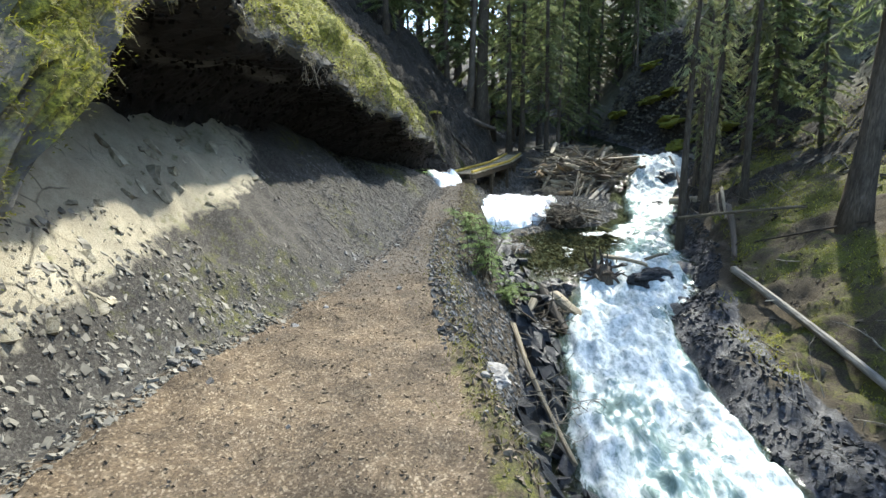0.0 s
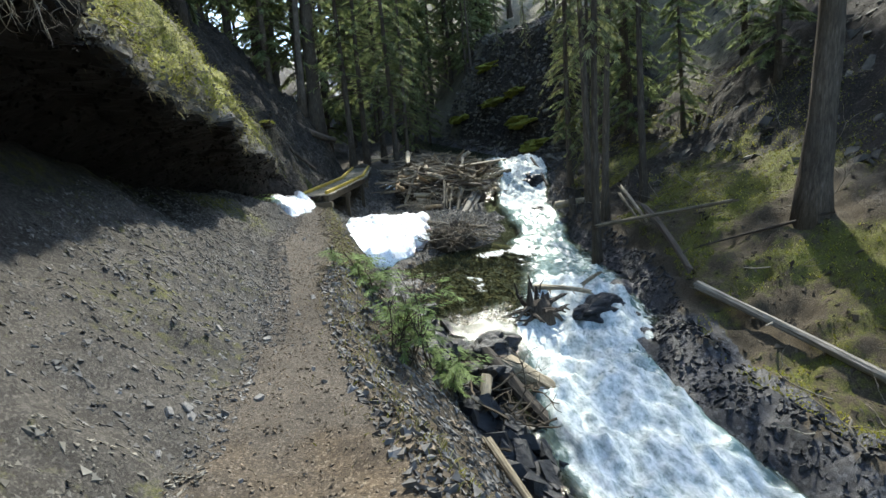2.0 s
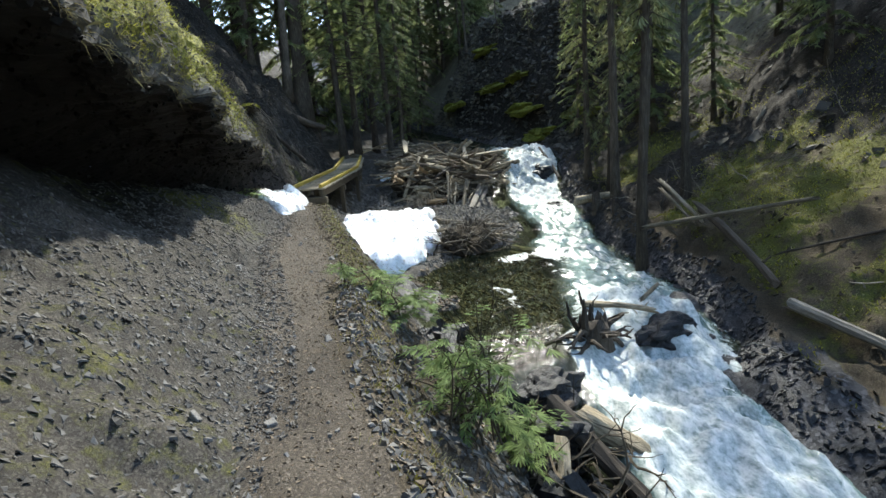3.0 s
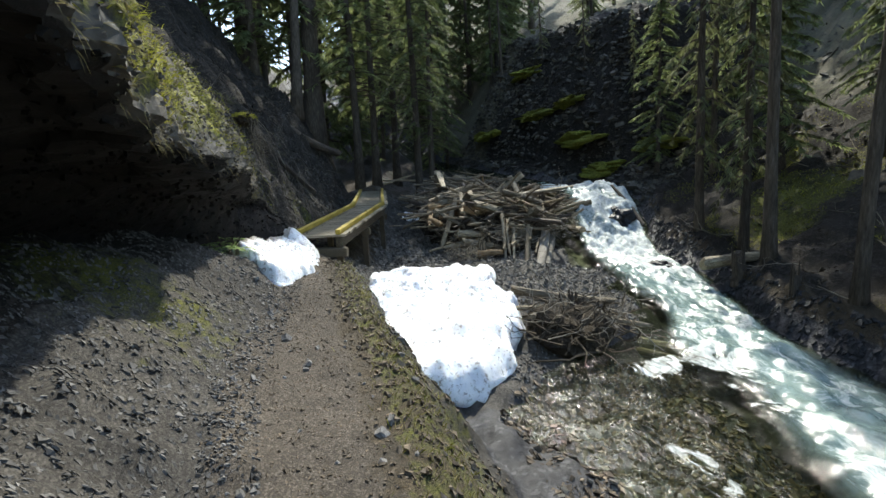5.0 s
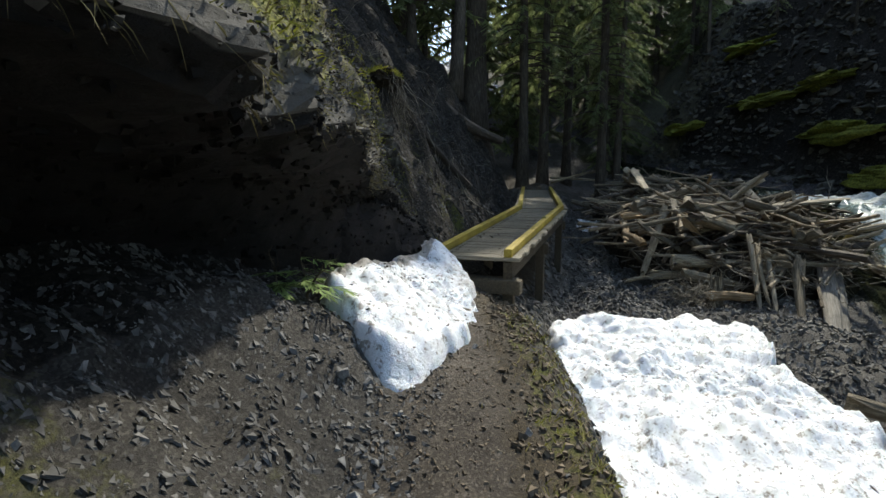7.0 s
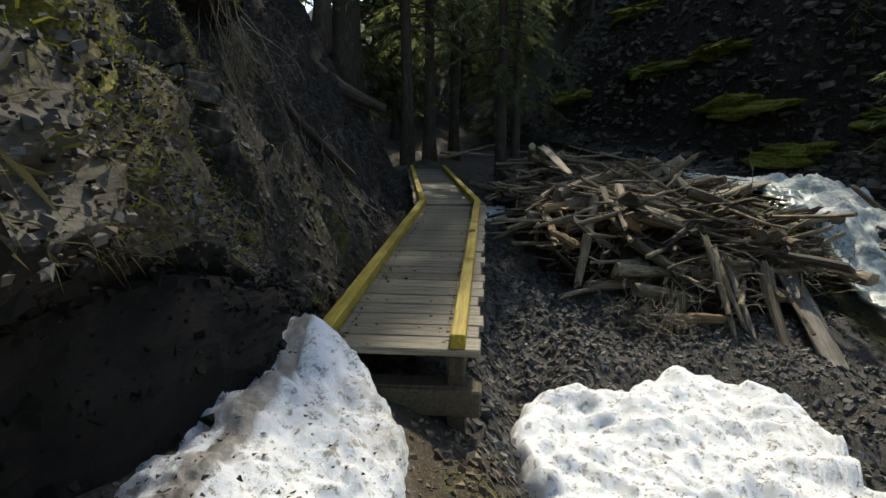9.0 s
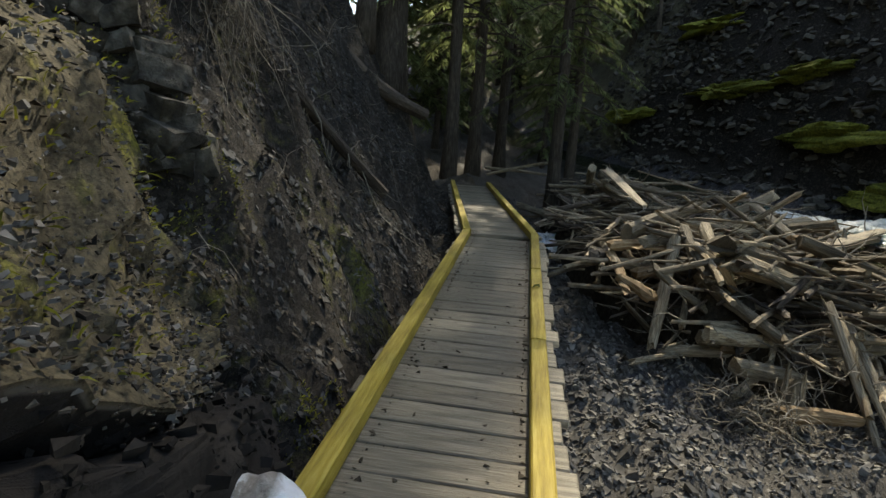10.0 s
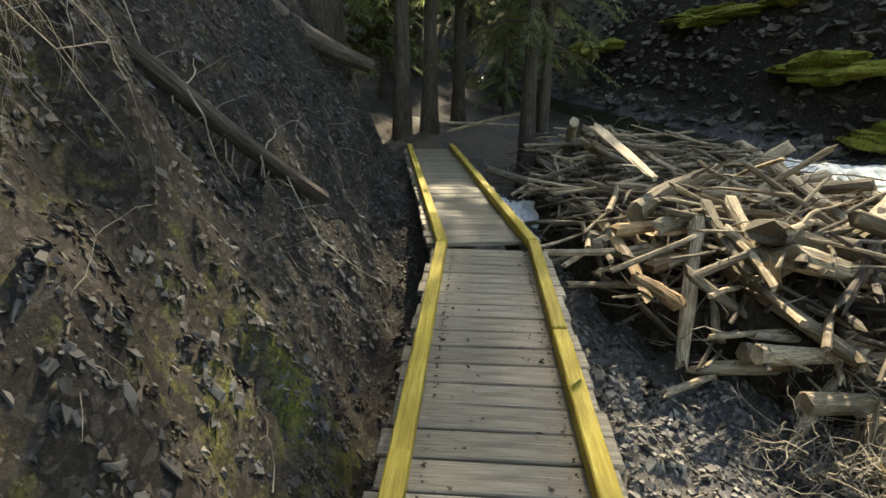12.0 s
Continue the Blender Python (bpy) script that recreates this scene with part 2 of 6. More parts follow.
M_GROUND = ground_material()
M_CLIFF = cliff_material()
M_WATER = water_material()
M_SNOW = snow_material()
M_STONE = plain("grey_stone", [(0.3, (0.045, 0.043, 0.041)), (0.55, (0.115, 0.11, 0.102)), (0.8, (0.25, 0.24, 0.22))], 9, 0.85, 0.35, None, 40, 0.5, 0.006, "island", 1.3, 0.45, 1.5)
M_STONE_ONE = plain("loose_stone", [(0.3, (0.08, 0.076, 0.072)), (0.55, (0.18, 0.172, 0.16)), (0.8, (0.34, 0.32, 0.29))], 9, 0.85, 0.35, None, 40, 0.5, 0.006, "object", 1.3, 0.5, 1.5)
M_WETROCK = plain("wet_black_rock", [(0.3, (0.005, 0.006, 0.007)), (0.6, (0.016, 0.017, 0.02)), (0.8, (0.042, 0.041, 0.042))], 6, 0.45, 0.4, None, 14, 0.8, 0.04, "island", 1.0)
M_LOG = wood("weathered_log", (0.055, 0.043, 0.028), (0.235, 0.19, 0.125), (0.47, 0.4, 0.28), lo=0.35, hi=1.4)
M_LOG_PALE = wood("bleached_log", (0.13, 0.105, 0.07), (0.32, 0.27, 0.19), (0.52, 0.46, 0.35), lo=0.6, hi=1.2)
M_LOG_DARK = wood("dark_wet_log", (0.02, 0.016, 0.012), (0.06, 0.047, 0.035), (0.15, 0.12, 0.09))
M_LOG_GREY = wood("grey_log", (0.07, 0.062, 0.05), (0.16, 0.145, 0.12), (0.27, 0.245, 0.205))
M_LOG_WARM = wood("fresh_broken_wood", (0.15, 0.088, 0.04), (0.29, 0.19, 0.095), (0.45, 0.34, 0.21))
M_BOARD = wood("deck_board", (0.07, 0.059, 0.042), (0.18, 0.156, 0.112), (0.32, 0.285, 0.212), 4.0, (0.9, 16, 16), "object", 0.42, 0.7, 1.2)
M_RAIL = wood("yellow_mossy_timber", (0.17, 0.115, 0.012), (0.36, 0.265, 0.035), (0.52, 0.41, 0.1), 4.0, (14, 0.9, 14), "object", 0.6, 0.85, 1.15)
M_BEAM = wood("dark_beam", (0.03, 0.023, 0.015), (0.07, 0.055, 0.035), (0.12, 0.1, 0.06), 4.0, (14, 0.9, 14))
M_BARK = plain("conifer_bark", [(0.3, (0.03, 0.024, 0.018)), (0.55, (0.085, 0.07, 0.055)), (0.8, (0.17, 0.15, 0.125))], 6, 0.95, 0.2, (5, 5, 0.8), 7, 1.0, 0.03, "object", 1.5, 0.7, 1.3)
M_TWIG = plain("grey_twig", [(0.3, (0.09, 0.075, 0.055)), (0.7, (0.27, 0.24, 0.19))], 12, 0.9, 0.2, None, 30, 0.4, 0.003, "island", 1.5, 0.6, 1.4)
M_TWIG_DARK = plain("dark_twig", [(0.3, (0.03, 0.025, 0.018)), (0.7, (0.1, 0.08, 0.055))], 12, 0.9, 0.2, None, 30, 0.4, 0.003, "island", 1.5, 0.6, 1.4)
M_LITTER = plain("dead_leaf_chip", [(0.3, (0.022, 0.017, 0.011)), (0.7, (0.11, 0.09, 0.064))], 12, 0.9, 0.2, None, 30, 0.4, 0.003, "island", 1.5, 0.15, 1.35)


def leafy(name, a, b_, c, trans=0.25):
    m, nt, b = nodes_of(name, 0.75, 0.2)
    v = coords(nt)
    col = ramp(nt, noise_of(nt, v, 0.8, 5, 0.6), [(0.3, a), (0.5, b_), (0.72, c)])
    col = random_tint(nt, col, 0.6, 1.4, "island")
    col = random_tint(nt, col, 0.75, 1.2, "object")
    nt.links.new(col, b.inputs["Base Color"])
    t = nt.nodes.new("ShaderNodeBsdfTranslucent")
    nt.links.new(col, t.inputs["Color"])
    mx = nt.nodes.new("ShaderNodeMixShader")
    mx.inputs[0].default_value = trans
    nt.links.new(b.outputs[0], mx.inputs[1])
    nt.links.new(t.outputs[0], mx.inputs[2])
    nt.links.new(mx.outputs[0], nt.nodes["Material Output"].inputs["Surface"])
    return m


M_NEEDLE = leafy("conifer_needles", (0.085, 0.112, 0.048), (0.175, 0.21, 0.088), (0.27, 0.295, 0.13), 0.55)
M_NEEDLE_BRIGHT = leafy("lichen_needles", (0.09, 0.1, 0.05), (0.15, 0.165, 0.075), (0.24, 0.25, 0.13), 0.4)
M_MOSS = leafy("moss_tuft", (0.055, 0.063, 0.012), (0.165, 0.17, 0.024), (0.34, 0.32, 0.048), 0.4)
M_SAPLING = leafy("sapling_needles", (0.1, 0.15, 0.05), (0.17, 0.24, 0.08), (0.27, 0.35, 0.13), 0.5)
M_GRASS = leafy("dry_grass", (0.15, 0.13, 0.06), (0.25, 0.22, 0.1), (0.38, 0.34, 0.17), 0.3)

# ---- noise and curves of the plan ----


def hashed(ix, iy, iz, seed):
    h = (ix.astype(np.int64) * 374761393 + iy.astype(np.int64) * 668265263 + iz.astype(np.int64) * 2147483647 + seed * 974634777) & 0xFFFFFFFF
    h = ((h ^ (h >> 13)) * 1274126177) & 0xFFFFFFFF
    return ((h ^ (h >> 16)) & 0xFFFF) / 65535.0


def vnoise(x, y, z=None, seed=0):
    x, y = np.asarray(x, float), np.asarray(y, float)
    z = np.zeros_like(x) if z is None else np.asarray(z, float)
    ix, iy, iz = np.floor(x), np.floor(y), np.floor(z)
    fx, fy, fz = x - ix, y - iy, z - iz
    fx, fy, fz = (f * f * (3 - 2 * f) for f in (fx, fy, fz))
    out = 0
    for dx in (0, 1):
        for dy in (0, 1):
            for dz in (0, 1):
                w = (fx if dx else 1 - fx) * (fy if dy else 1 - fy) * (fz if dz else 1 - fz)
                out = out + w * hashed(ix + dx, iy + dy, iz + dz, seed)
    return out * 2 - 1


def fbm(x, y, z=None, octaves=4, seed=0, gain=0.5):
    total, amp = 0, 1.0
    for o in range(octaves):
        k = 2.0 ** o
        total = total + amp * vnoise(x * k, y * k, None if z is None else z * k, seed + o)
        amp *= gain
    return total


def curve(*pairs):
    ks, vs = zip(*pairs)

    def at(y):
        # a smoothed polyline
        return sum(np.interp(np.asarray(y, float) + d, ks, vs) for d in (-0.5, -0.25, 0, 0.25, 0.5)) / 5
    return at


TRAIL_L = curve((-15, -2.7), (0, -2.35), (3.3, -2.0), (4.3, -1.8), (5.6, -1.42), (7.1, -1.2), (8.6, -0.98), (10.6, -0.8), (14.4, -0.7), (16, -0.3), (17, -0.05),
                (19.3, 0.3), (20.5, 0.75), (22, 1.15), (24, 1.95), (26, 2.5), (28, 3.0), (29.5, 3.35), (33, 3.2), (40, 1.0), (90, -10))
TRAIL_R = curve((-15, 1.3), (0, 0.62), (3, 0.34), (5, 0.14), (7.3, 0.02), (10, 0.1), (12, 0.5), (14, 0.78), (16, 0.88), (17, 1.0), (19.3, 1.15), (20.5, 1.6),
                (22, 2.6), (24, 3.3), (26, 3.9), (28, 4.5), (29.5, 4.7), (33, 4.5), (40, 2.4), (90, -8))
TRAIL_ZL = curve((-15, -0.1), (0, 0.0), (7, 0.06), (9, 0.12), (12, 0.2), (15, 0.33), (16.6, 0.55), (17.5, 0.66), (19.3, 0.75), (20.5, 0.5), (22, 0.35), (24, 0.7), (26, 1.0), (28, 1.4), (29.5, 1.72), (33, 2.1), (40, 3.4), (90, 22))
TRAIL_ZR = curve((-15, -0.1), (0, -0.02), (7, 0.0), (9, 0.06), (12, 0.14), (15, 0.28), (16.6, 0.48), (17.5, 0.55), (19.0, 0.6), (19.8, 0.35), (20.5, 0.22), (22, 0.0), (24, 0.1), (26, 0.4), (28, 0.9), (29.5, 1.6), (33, 2.05), (40, 3.3), (90, 22))
BANK_X = curve((-15, 2.0), (3, 1.25), (5, 1.2), (6, 1.1), (8, 1.25), (10, 1.3), (12, 1.5), (14, 1.6), (15.5, 1.5), (17, 1.5), (19, 1.7), (20.5, 2.0), (22, 2.9), (24, 3.7), (26, 4.3), (28, 5.0), (30, 5.6), (40, 4.5), (90, -4))
BANK_Z = curve((-15, -2.6), (3, -2.2), (6, -1.9), (8, -1.55), (10, -1.3), (12, -0.95), (15, -0.85), (16, -0.6), (18, -0.35), (20, -0.15), (22, -0.1), (24, 0.0), (26, 0.35), (28, 0.75), (30, 1.3), (40, 3.3), (90, 22))
WATER_L = curve((-15, 2.2), (4.9, 1.35), (6, 1.3), (7, 1.7), (8.4, 1.75), (9.8, 1.5), (11.5, 1.75), (14.5, 1.9), (15.4, 2.2), (15.9, 4.2), (16.7, 5.7), (18.8, 6.4), (20.4, 6.85), (23, 8.15), (26, 9.3), (30, 9.6), (40, 9), (90, 5))
WATER_R = curve((-15, 4.2), (4.4, 3.95), (7, 4.0), (8.2, 4.1), (9, 4.3), (10.6, 5.55), (12, 6.1), (13.9, 6.75), (15.6, 7.15), (17.7, 8.3), (20.6, 9.4), (22.9, 11.0), (25, 11.4), (30, 11.2), (40, 11), (90, 7))
WATER_Z = curve((-15, -3.0), (3, -2.3), (6, -2.0), (8, -1.7), (10.0, -1.45), (10.8, -1.3), (11.4, -0.98), (14, -0.9), (17, -0.55), (20, -0.1), (21.3, 0.15), (22.2, 0.7), (23.5, 1.25), (27, 1.5), (40, 3.2), (90, 20))
SLOPE_1 = curve((-15, 4.5), (23, 4.5), (25.5, 1.0), (36, 1.0), (50, 5), (90, 8))
SLOPE_2 = curve((-15, 4.5), (23, 4.5), (25.5, 1.8), (36, 1.8), (50, 4.5), (90, 4.5))
LIP_X = curve((-12, -1.9), (0, -2.1), (1.6, -2.0), (2.3, -1.85), (2.8, -1.85), (4, -1.8), (6, -1.85), (8.5, -1.8), (10, -1.45), (12.3, -1.05), (13.7, -0.8), (15.2, -0.7), (16.7, -0.47), (18.5, -0.15), (19.5, -0.02), (20.5, 0.0), (22, 0.3))
LIP_Z = curve((-12, 0.3), (0.8, 0.3), (1.6, 0.8), (2.2, 1.35), (2.7, 2.3), (3.2, 2.65), (4, 2.75), (6, 2.85), (8.5, 2.85), (10, 2.8), (12.3, 2.58), (13.7, 2.25), (15.2, 2.12), (16.7, 1.92), (18.5, 1.8), (19.5, 1.6), (20.5, 1.3), (22, 1.2))
BACK_X = curve((-12, -2.6), (1, -2.6), (2.5, -2.9), (4, -3.3), (12, -3.3), (14, -2.9), (16, -2.2), (17.5, -1.4), (18.5, -0.6), (19.2, -0.05), (20, 0.25), (22, 0.6))


def ground_z(x, y, rough=True):
    x, y = np.broadcast_arrays(np.asarray(x, float), np.asarray(y, float))
    shape = x.shape
    x, y = x.ravel(), y.ravel()
    tl, tr, zl, zr = TRAIL_L(y), TRAIL_R(y), TRAIL_ZL(y), TRAIL_ZR(y)
    wl, wr, wz = WATER_L(y), WATER_R(y), WATER_Z(y)
    bx = np.minimum(BANK_X(y), wl - 0.05)
    bz = BANK_Z(y)
    far = np.clip((y - 20) / 1.2, 0, 1)
    run = np.interp(y, [20, 22, 24, 26, 29, 34], [1.35, 1.35, 1.8, 1.9, 1.6, 1.8])
    x1 = (1 - far) * np.minimum(-3.35, tl - 1.2) + far * (tl - run)
    z1 = (1 - far) * (2.25 + 0 * y) + far * (zl + 2.75)
    s1 = SLOPE_1(y)
    up = np.clip((y - 36) * 0.25, 0, 20)
    low = np.clip((10.2 - y) / 1.6, 0, 1)
    ctrl = [(-60 + 0 * y, 36 + up), (x1 - 4.5, z1 + (1 - far) * 2.0 + far * 5.0), (x1, z1), (tl - 0.02, zl + 0.06), (0.55 * tl + 0.45 * tr, zl - 0.02), (tr, zr),
            (bx, bz), (wl, np.minimum(bz, wz + 0.06)), (0.75 * wl + 0.25 * wr, wz - 0.3), (0.3 * wl + 0.7 * wr, wz - 0.35), (wr, wz + 0.03), (wr + 0.45 + 0.1 * low, wz + 0.45 - 0.27 * low),
            (wr + 0.5 + 1.35 * low, wz + 0.47 - 0.14 * low),             (wr + s1, wz + 2.4), (wr + s1 + SLOPE_2(y), wz + 6.5), (wr + 60, wz + 26)]
    X = np.stack([c[0] + 0 * y for c in ctrl])
    X = np.maximum.accumulate(X + np.arange(len(ctrl))[:, None] * 1e-4, axis=0)
    Z = np.stack([c[1] + 0 * y for c in ctrl])
    z = np.full_like(x, 0.0)
    z = np.where(x <= X[0], Z[0], z)
    for i in range(len(ctrl) - 1):
        f = (x - X[i]) / np.maximum(X[i + 1] - X[i], 1e-6)
        z = np.where((f >= 0) & (f < 1), Z[i] + (Z[i + 1] - Z[i]) * f, z)
    z = np.where(x >= X[-1], Z[-1], z)
    if rough:
        on_trail = np.clip(1 - np.abs((x - (tl + tr) / 2) / ((tr - tl) / 2 + 0.2)), 0, 1) ** 0.5 * (y < 20)
        steep = 1 - 0.85 * on_trail
        ledge = np.clip((x - wr - 3.6) / 1.5, 0, 1) * np.clip((y - 16) / 8, 0.15, 1)
        t = z / 0.9 + 0.5 * fbm(x * 0.25, y * 0.25, None, 2, 15)
        z = z + ledge * (0.75 * (np.floor(t) + np.clip((t - np.floor(t)) * 3 - 1.6, 0, 1) - t) * 0.9 + 0.3 * fbm(x * 0.6, y * 0.6, None, 3, 17))
        hill = np.clip((y - 19) / 1.5, 0, 1) * np.clip((tl + 0.2 - x) / 0.5, 0, 1)
        z = z + hill * (0.3 * fbm(x * 1.5, y * 1.5, None, 3, 25) + 0.14 * (np.abs(fbm(x * 3.2, y * 3.2, None, 3, 27)) - 0.3) + 0.08 * fbm(x * 6, y * 6, None, 2, 26))
        z = z + steep * (0.16 * fbm(x * 0.9, y * 0.9, None, 3, 5) + 0.07 * fbm(x * 4, y * 4, None, 3, 9)) + 0.012 * fbm(x * 9, y * 9, None, 2, 3)
    return z.reshape(shape)


def gz(x, y):
    return float(ground_z(np.array([x]), np.array([y]))[0])


# ---- building helpers ----


def mesh_of(name, verts, faces, material, smooth=False):
    me = bpy.data.meshes.new(name)
    me.from_pydata(np.asarray(verts).tolist() if not isinstance(verts, list) else verts, [], faces if isinstance(faces, list) else faces.tolist())
    if material:
        me.materials.append(material)
    if smooth:
        me.polygons.foreach_set("use_smooth", [True] * len(me.polygons))
    me.update()
    return me


def paint(me, name, values):
    a = me.attributes.new(name, "FLOAT", "POINT")
    a.data.foreach_set("value", np.asarray(values, np.float32))


def part(name, bm, material, parent, label=""):
    """One mesh object under a thing or a part."""
    if isinstance(bm, bpy.types.Mesh):
        me = bm
    else:
        me = bpy.data.meshes.new(name)
        bm.to_mesh(me)
        bm.free()
        me.materials.append(material)
    ob = new(name, me)
    ob.parent = parent
    if label:
        ob["label"] = label
    return ob


def grid_faces(nx, ny):
    i = np.arange(nx * ny).reshape(ny, nx)
    return np.stack([i[:-1, :-1], i[:-1, 1:], i[1:, 1:], i[1:, :-1]], -1).reshape(-1, 4)


def tube(points, radii, sides=7, jag=0.0, seed=0, cap=True):
    """Verts and faces of a tube along points, its ends rough by jag."""
    rnd = random.Random(seed)
    pts = [Vector(p) for p in points]
    verts, faces = [], []
    ref = Vector((0.31, 0.17, 0.93))
    for k, p in enumerate(pts):
        d = (pts[min(k + 1, len(pts) - 1)] - pts[max(k - 1, 0)]).normalized()
        if abs(d.dot(ref)) > 0.95:
            ref = Vector((1, 0, 0))
        a = d.cross(ref).normalized()
        b = d.cross(a)
        end = k in (0, len(pts) - 1)
        for s in range(sides):
            an = 2 * math.pi * s / sides
            r = radii[k] * (1 + rnd.uniform(-0.12, 0.12))
            q = p + (a * math.cos(an) + b * math.sin(an)) * r
            if end and jag:
                q = q + d * rnd.uniform(-jag, jag)
            verts.append(tuple(q))
    for k in range(len(pts) - 1):
        for s in range(sides):
            a0, a1 = k * sides + s, k * sides + (s + 1) % sides
            faces.append((a0, a1, a1 + sides, a0 + sides))
    if cap:
        faces.append(tuple(range(sides))[::-1])
        faces.append(tuple(range((len(pts) - 1) * sides, len(pts) * sides)))
    return verts, faces


class Pile:
    """Collects verts and faces of many small pieces for one mesh."""

    def __init__(self):
        self.v, self.f = [], []

    def add(self, v, f):
        n = len(self.v)
        self.v.extend(v)
        self.f.extend(tuple(i + n for i in q) for q in f)

    def mesh(self, name, material, smooth=False):
        return mesh_of(name, self.v, self.f, material, smooth)


# ---- ground, cliff, water ----


def build_ground():
    xs = np.concatenate([np.linspace(-60, -8, 27)[:-1], np.linspace(-8, -4, 21)[:-1], np.arange(-4, 9.5, 0.075), np.linspace(9.5, 18, 50)[1:], np.linspace(18, 70, 27)[1:]])
    ys = np.concatenate([np.linspace(-30, -3, 19)[:-1], np.arange(-3, 31, 0.085), np.linspace(31, 50, 60)[1:], np.linspace(50, 110, 30)[1:]])
    gx, gy = np.meshgrid(xs, ys)
    z = ground_z(gx, gy)
    x, y = gx.ravel(), gy.ravel()
    me = mesh_of("ground", np.stack([x, y, z.ravel()], 1), grid_faces(len(xs), len(ys)), M_GROUND, True)
    tl, tr, wl, wr, wz = TRAIL_L(y), TRAIL_R(y), WATER_L(y), WATER_R(y), WATER_Z(y)
    z = z.ravel()
    near = (y < 19.6) | ((y > 29.2) & (y < 34))
    narrow = np.clip((y - 6) / 5, 0, 1)
    trail = np.clip(np.minimum(x - tl - 0.1, tr - 0.15 - 0.25 * narrow - x) / 0.5 + 0.5, 0, 1) * near
    scree = ((x > tl - 3.5) & (x < tl + 0.3) & (y < 19.5)).astype(float)
    scree = np.maximum(scree, ((x > BANK_X(y) - 0.6) & (x < wl + 0.3) & (y > 12) & (y < 32)).astype(float))
    scree = np.maximum(scree, 0.44 * ((x >= tl) & (x <= BANK_X(y)) & (y < 20)))
    moss = np.clip((x - wr - 0.5 - 0.4 * np.clip((10.2 - y) / 1.6, 0, 1)) / 0.3, 0, 1) * np.clip((wr + 7 - x) / 3, 0, 1) * (y < 20) * (0.5 - 0.08 * np.clip((y - 12) / 3, 0, 1) + 0.26 * fbm(x * 0.8, y * 0.8, None, 3, 99))
    moss = np.maximum(moss, (0.36 + 0.16 * fbm(x * 0.6, y * 0.6, None, 2, 95)) * (x > tl - 2.2) * (x < tl + 0.1) * (y < 18) * (y > 3))
    moss = np.maximum(moss, (0.33 + 0.14 * fbm(x * 0.9, y * 0.9, None, 2, 96)) * (x > tl - 2.5) * (x < tl) * (y > 18.5) * (y < 24.5))
    moss = np.maximum(moss, (0.46 - 0.22 * np.clip((y - 4) / 1.5, 0, 1) * np.clip((11.5 - y) / 1.5, 0, 1)) * ((x > tr - 0.25) & (x < tr + 0.6) & (y < 19)))
    wet = np.clip((wz + 0.42 - z) / 0.2, 0, 1) * (x > BANK_X(y) - 0.1)
    wet = np.where((x > wr) & (y < 11), np.clip((wz + 0.46 - z) / 0.16, 0, 1) * (x < wr + 1.1), wet)
    wet = np.where((x < wl) & (y > 15), np.minimum(wet, 0.35), wet)
    wet = np.maximum(wet, np.clip(1.6 - np.hypot((x - 4.3) / 0.75, (y - 22.3) / 1.0) * 1.4, 0, 0.9))
    paint(me, "trail", trail)
    paint(me, "mud", np.clip((y - 2) / 8, 0.1, 0.75))
    shale_shade = np.maximum(np.clip((x - wr - 3.2) / 1.5, 0, 1), ((x > wr) & (y > 23.5)).astype(float))
    shale_shade = np.maximum(shale_shade, np.clip((y - 18.6) / 1.5, 0, 1) * (x < tl + 0.5) * np.clip((36 - y) / 4, 0, 1))
    shale_shade = np.maximum(shale_shade, np.clip((y - 32) / 3, 0, 1))
    # Ground below the overhang takes the dark colour for its shade.
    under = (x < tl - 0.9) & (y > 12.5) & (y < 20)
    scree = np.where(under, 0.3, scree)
    shale_shade = np.maximum(shale_shade, 0.9 * under)
    # The far bank beneath the trees is darkened the same way.
    shale_shade = np.maximum(shale_shade, np.clip((x - wr - 0.3) / 0.4, 0, 1) * np.clip((y - 13.5) / 2, 0, 1))
    bar = (x > tr - 0.3) & (x < wl) & (y > 19.5)
    scree = np.where(bar, 0.62, scree)
    shale_shade = np.maximum(shale_shade, 0.75 * bar)
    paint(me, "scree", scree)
    paint(me, "shale_shade", shale_shade)
    paint(me, "duff", np.maximum(np.clip((x - wr - 4.5) / 2.5, 0, 1) * np.clip((y - 14) / 8, 0, 1), np.clip((y - 33) / 4, 0, 1)))
    paint(me, "moss", moss)
    paint(me, "pale", np.clip((z - np.interp(y, [1, 3, 5, 7, 9], [0.35, 0.75, 1.05, 1.4, 1.8])) / 0.5 + 0.5, 0, 0.85) * np.clip((9.5 - y) / 3, 0, 1) * (x < tl) * (y < 19))
    paint(me, "wet", wet)
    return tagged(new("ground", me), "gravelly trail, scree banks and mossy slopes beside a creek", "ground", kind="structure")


CLIFF_PTS = []


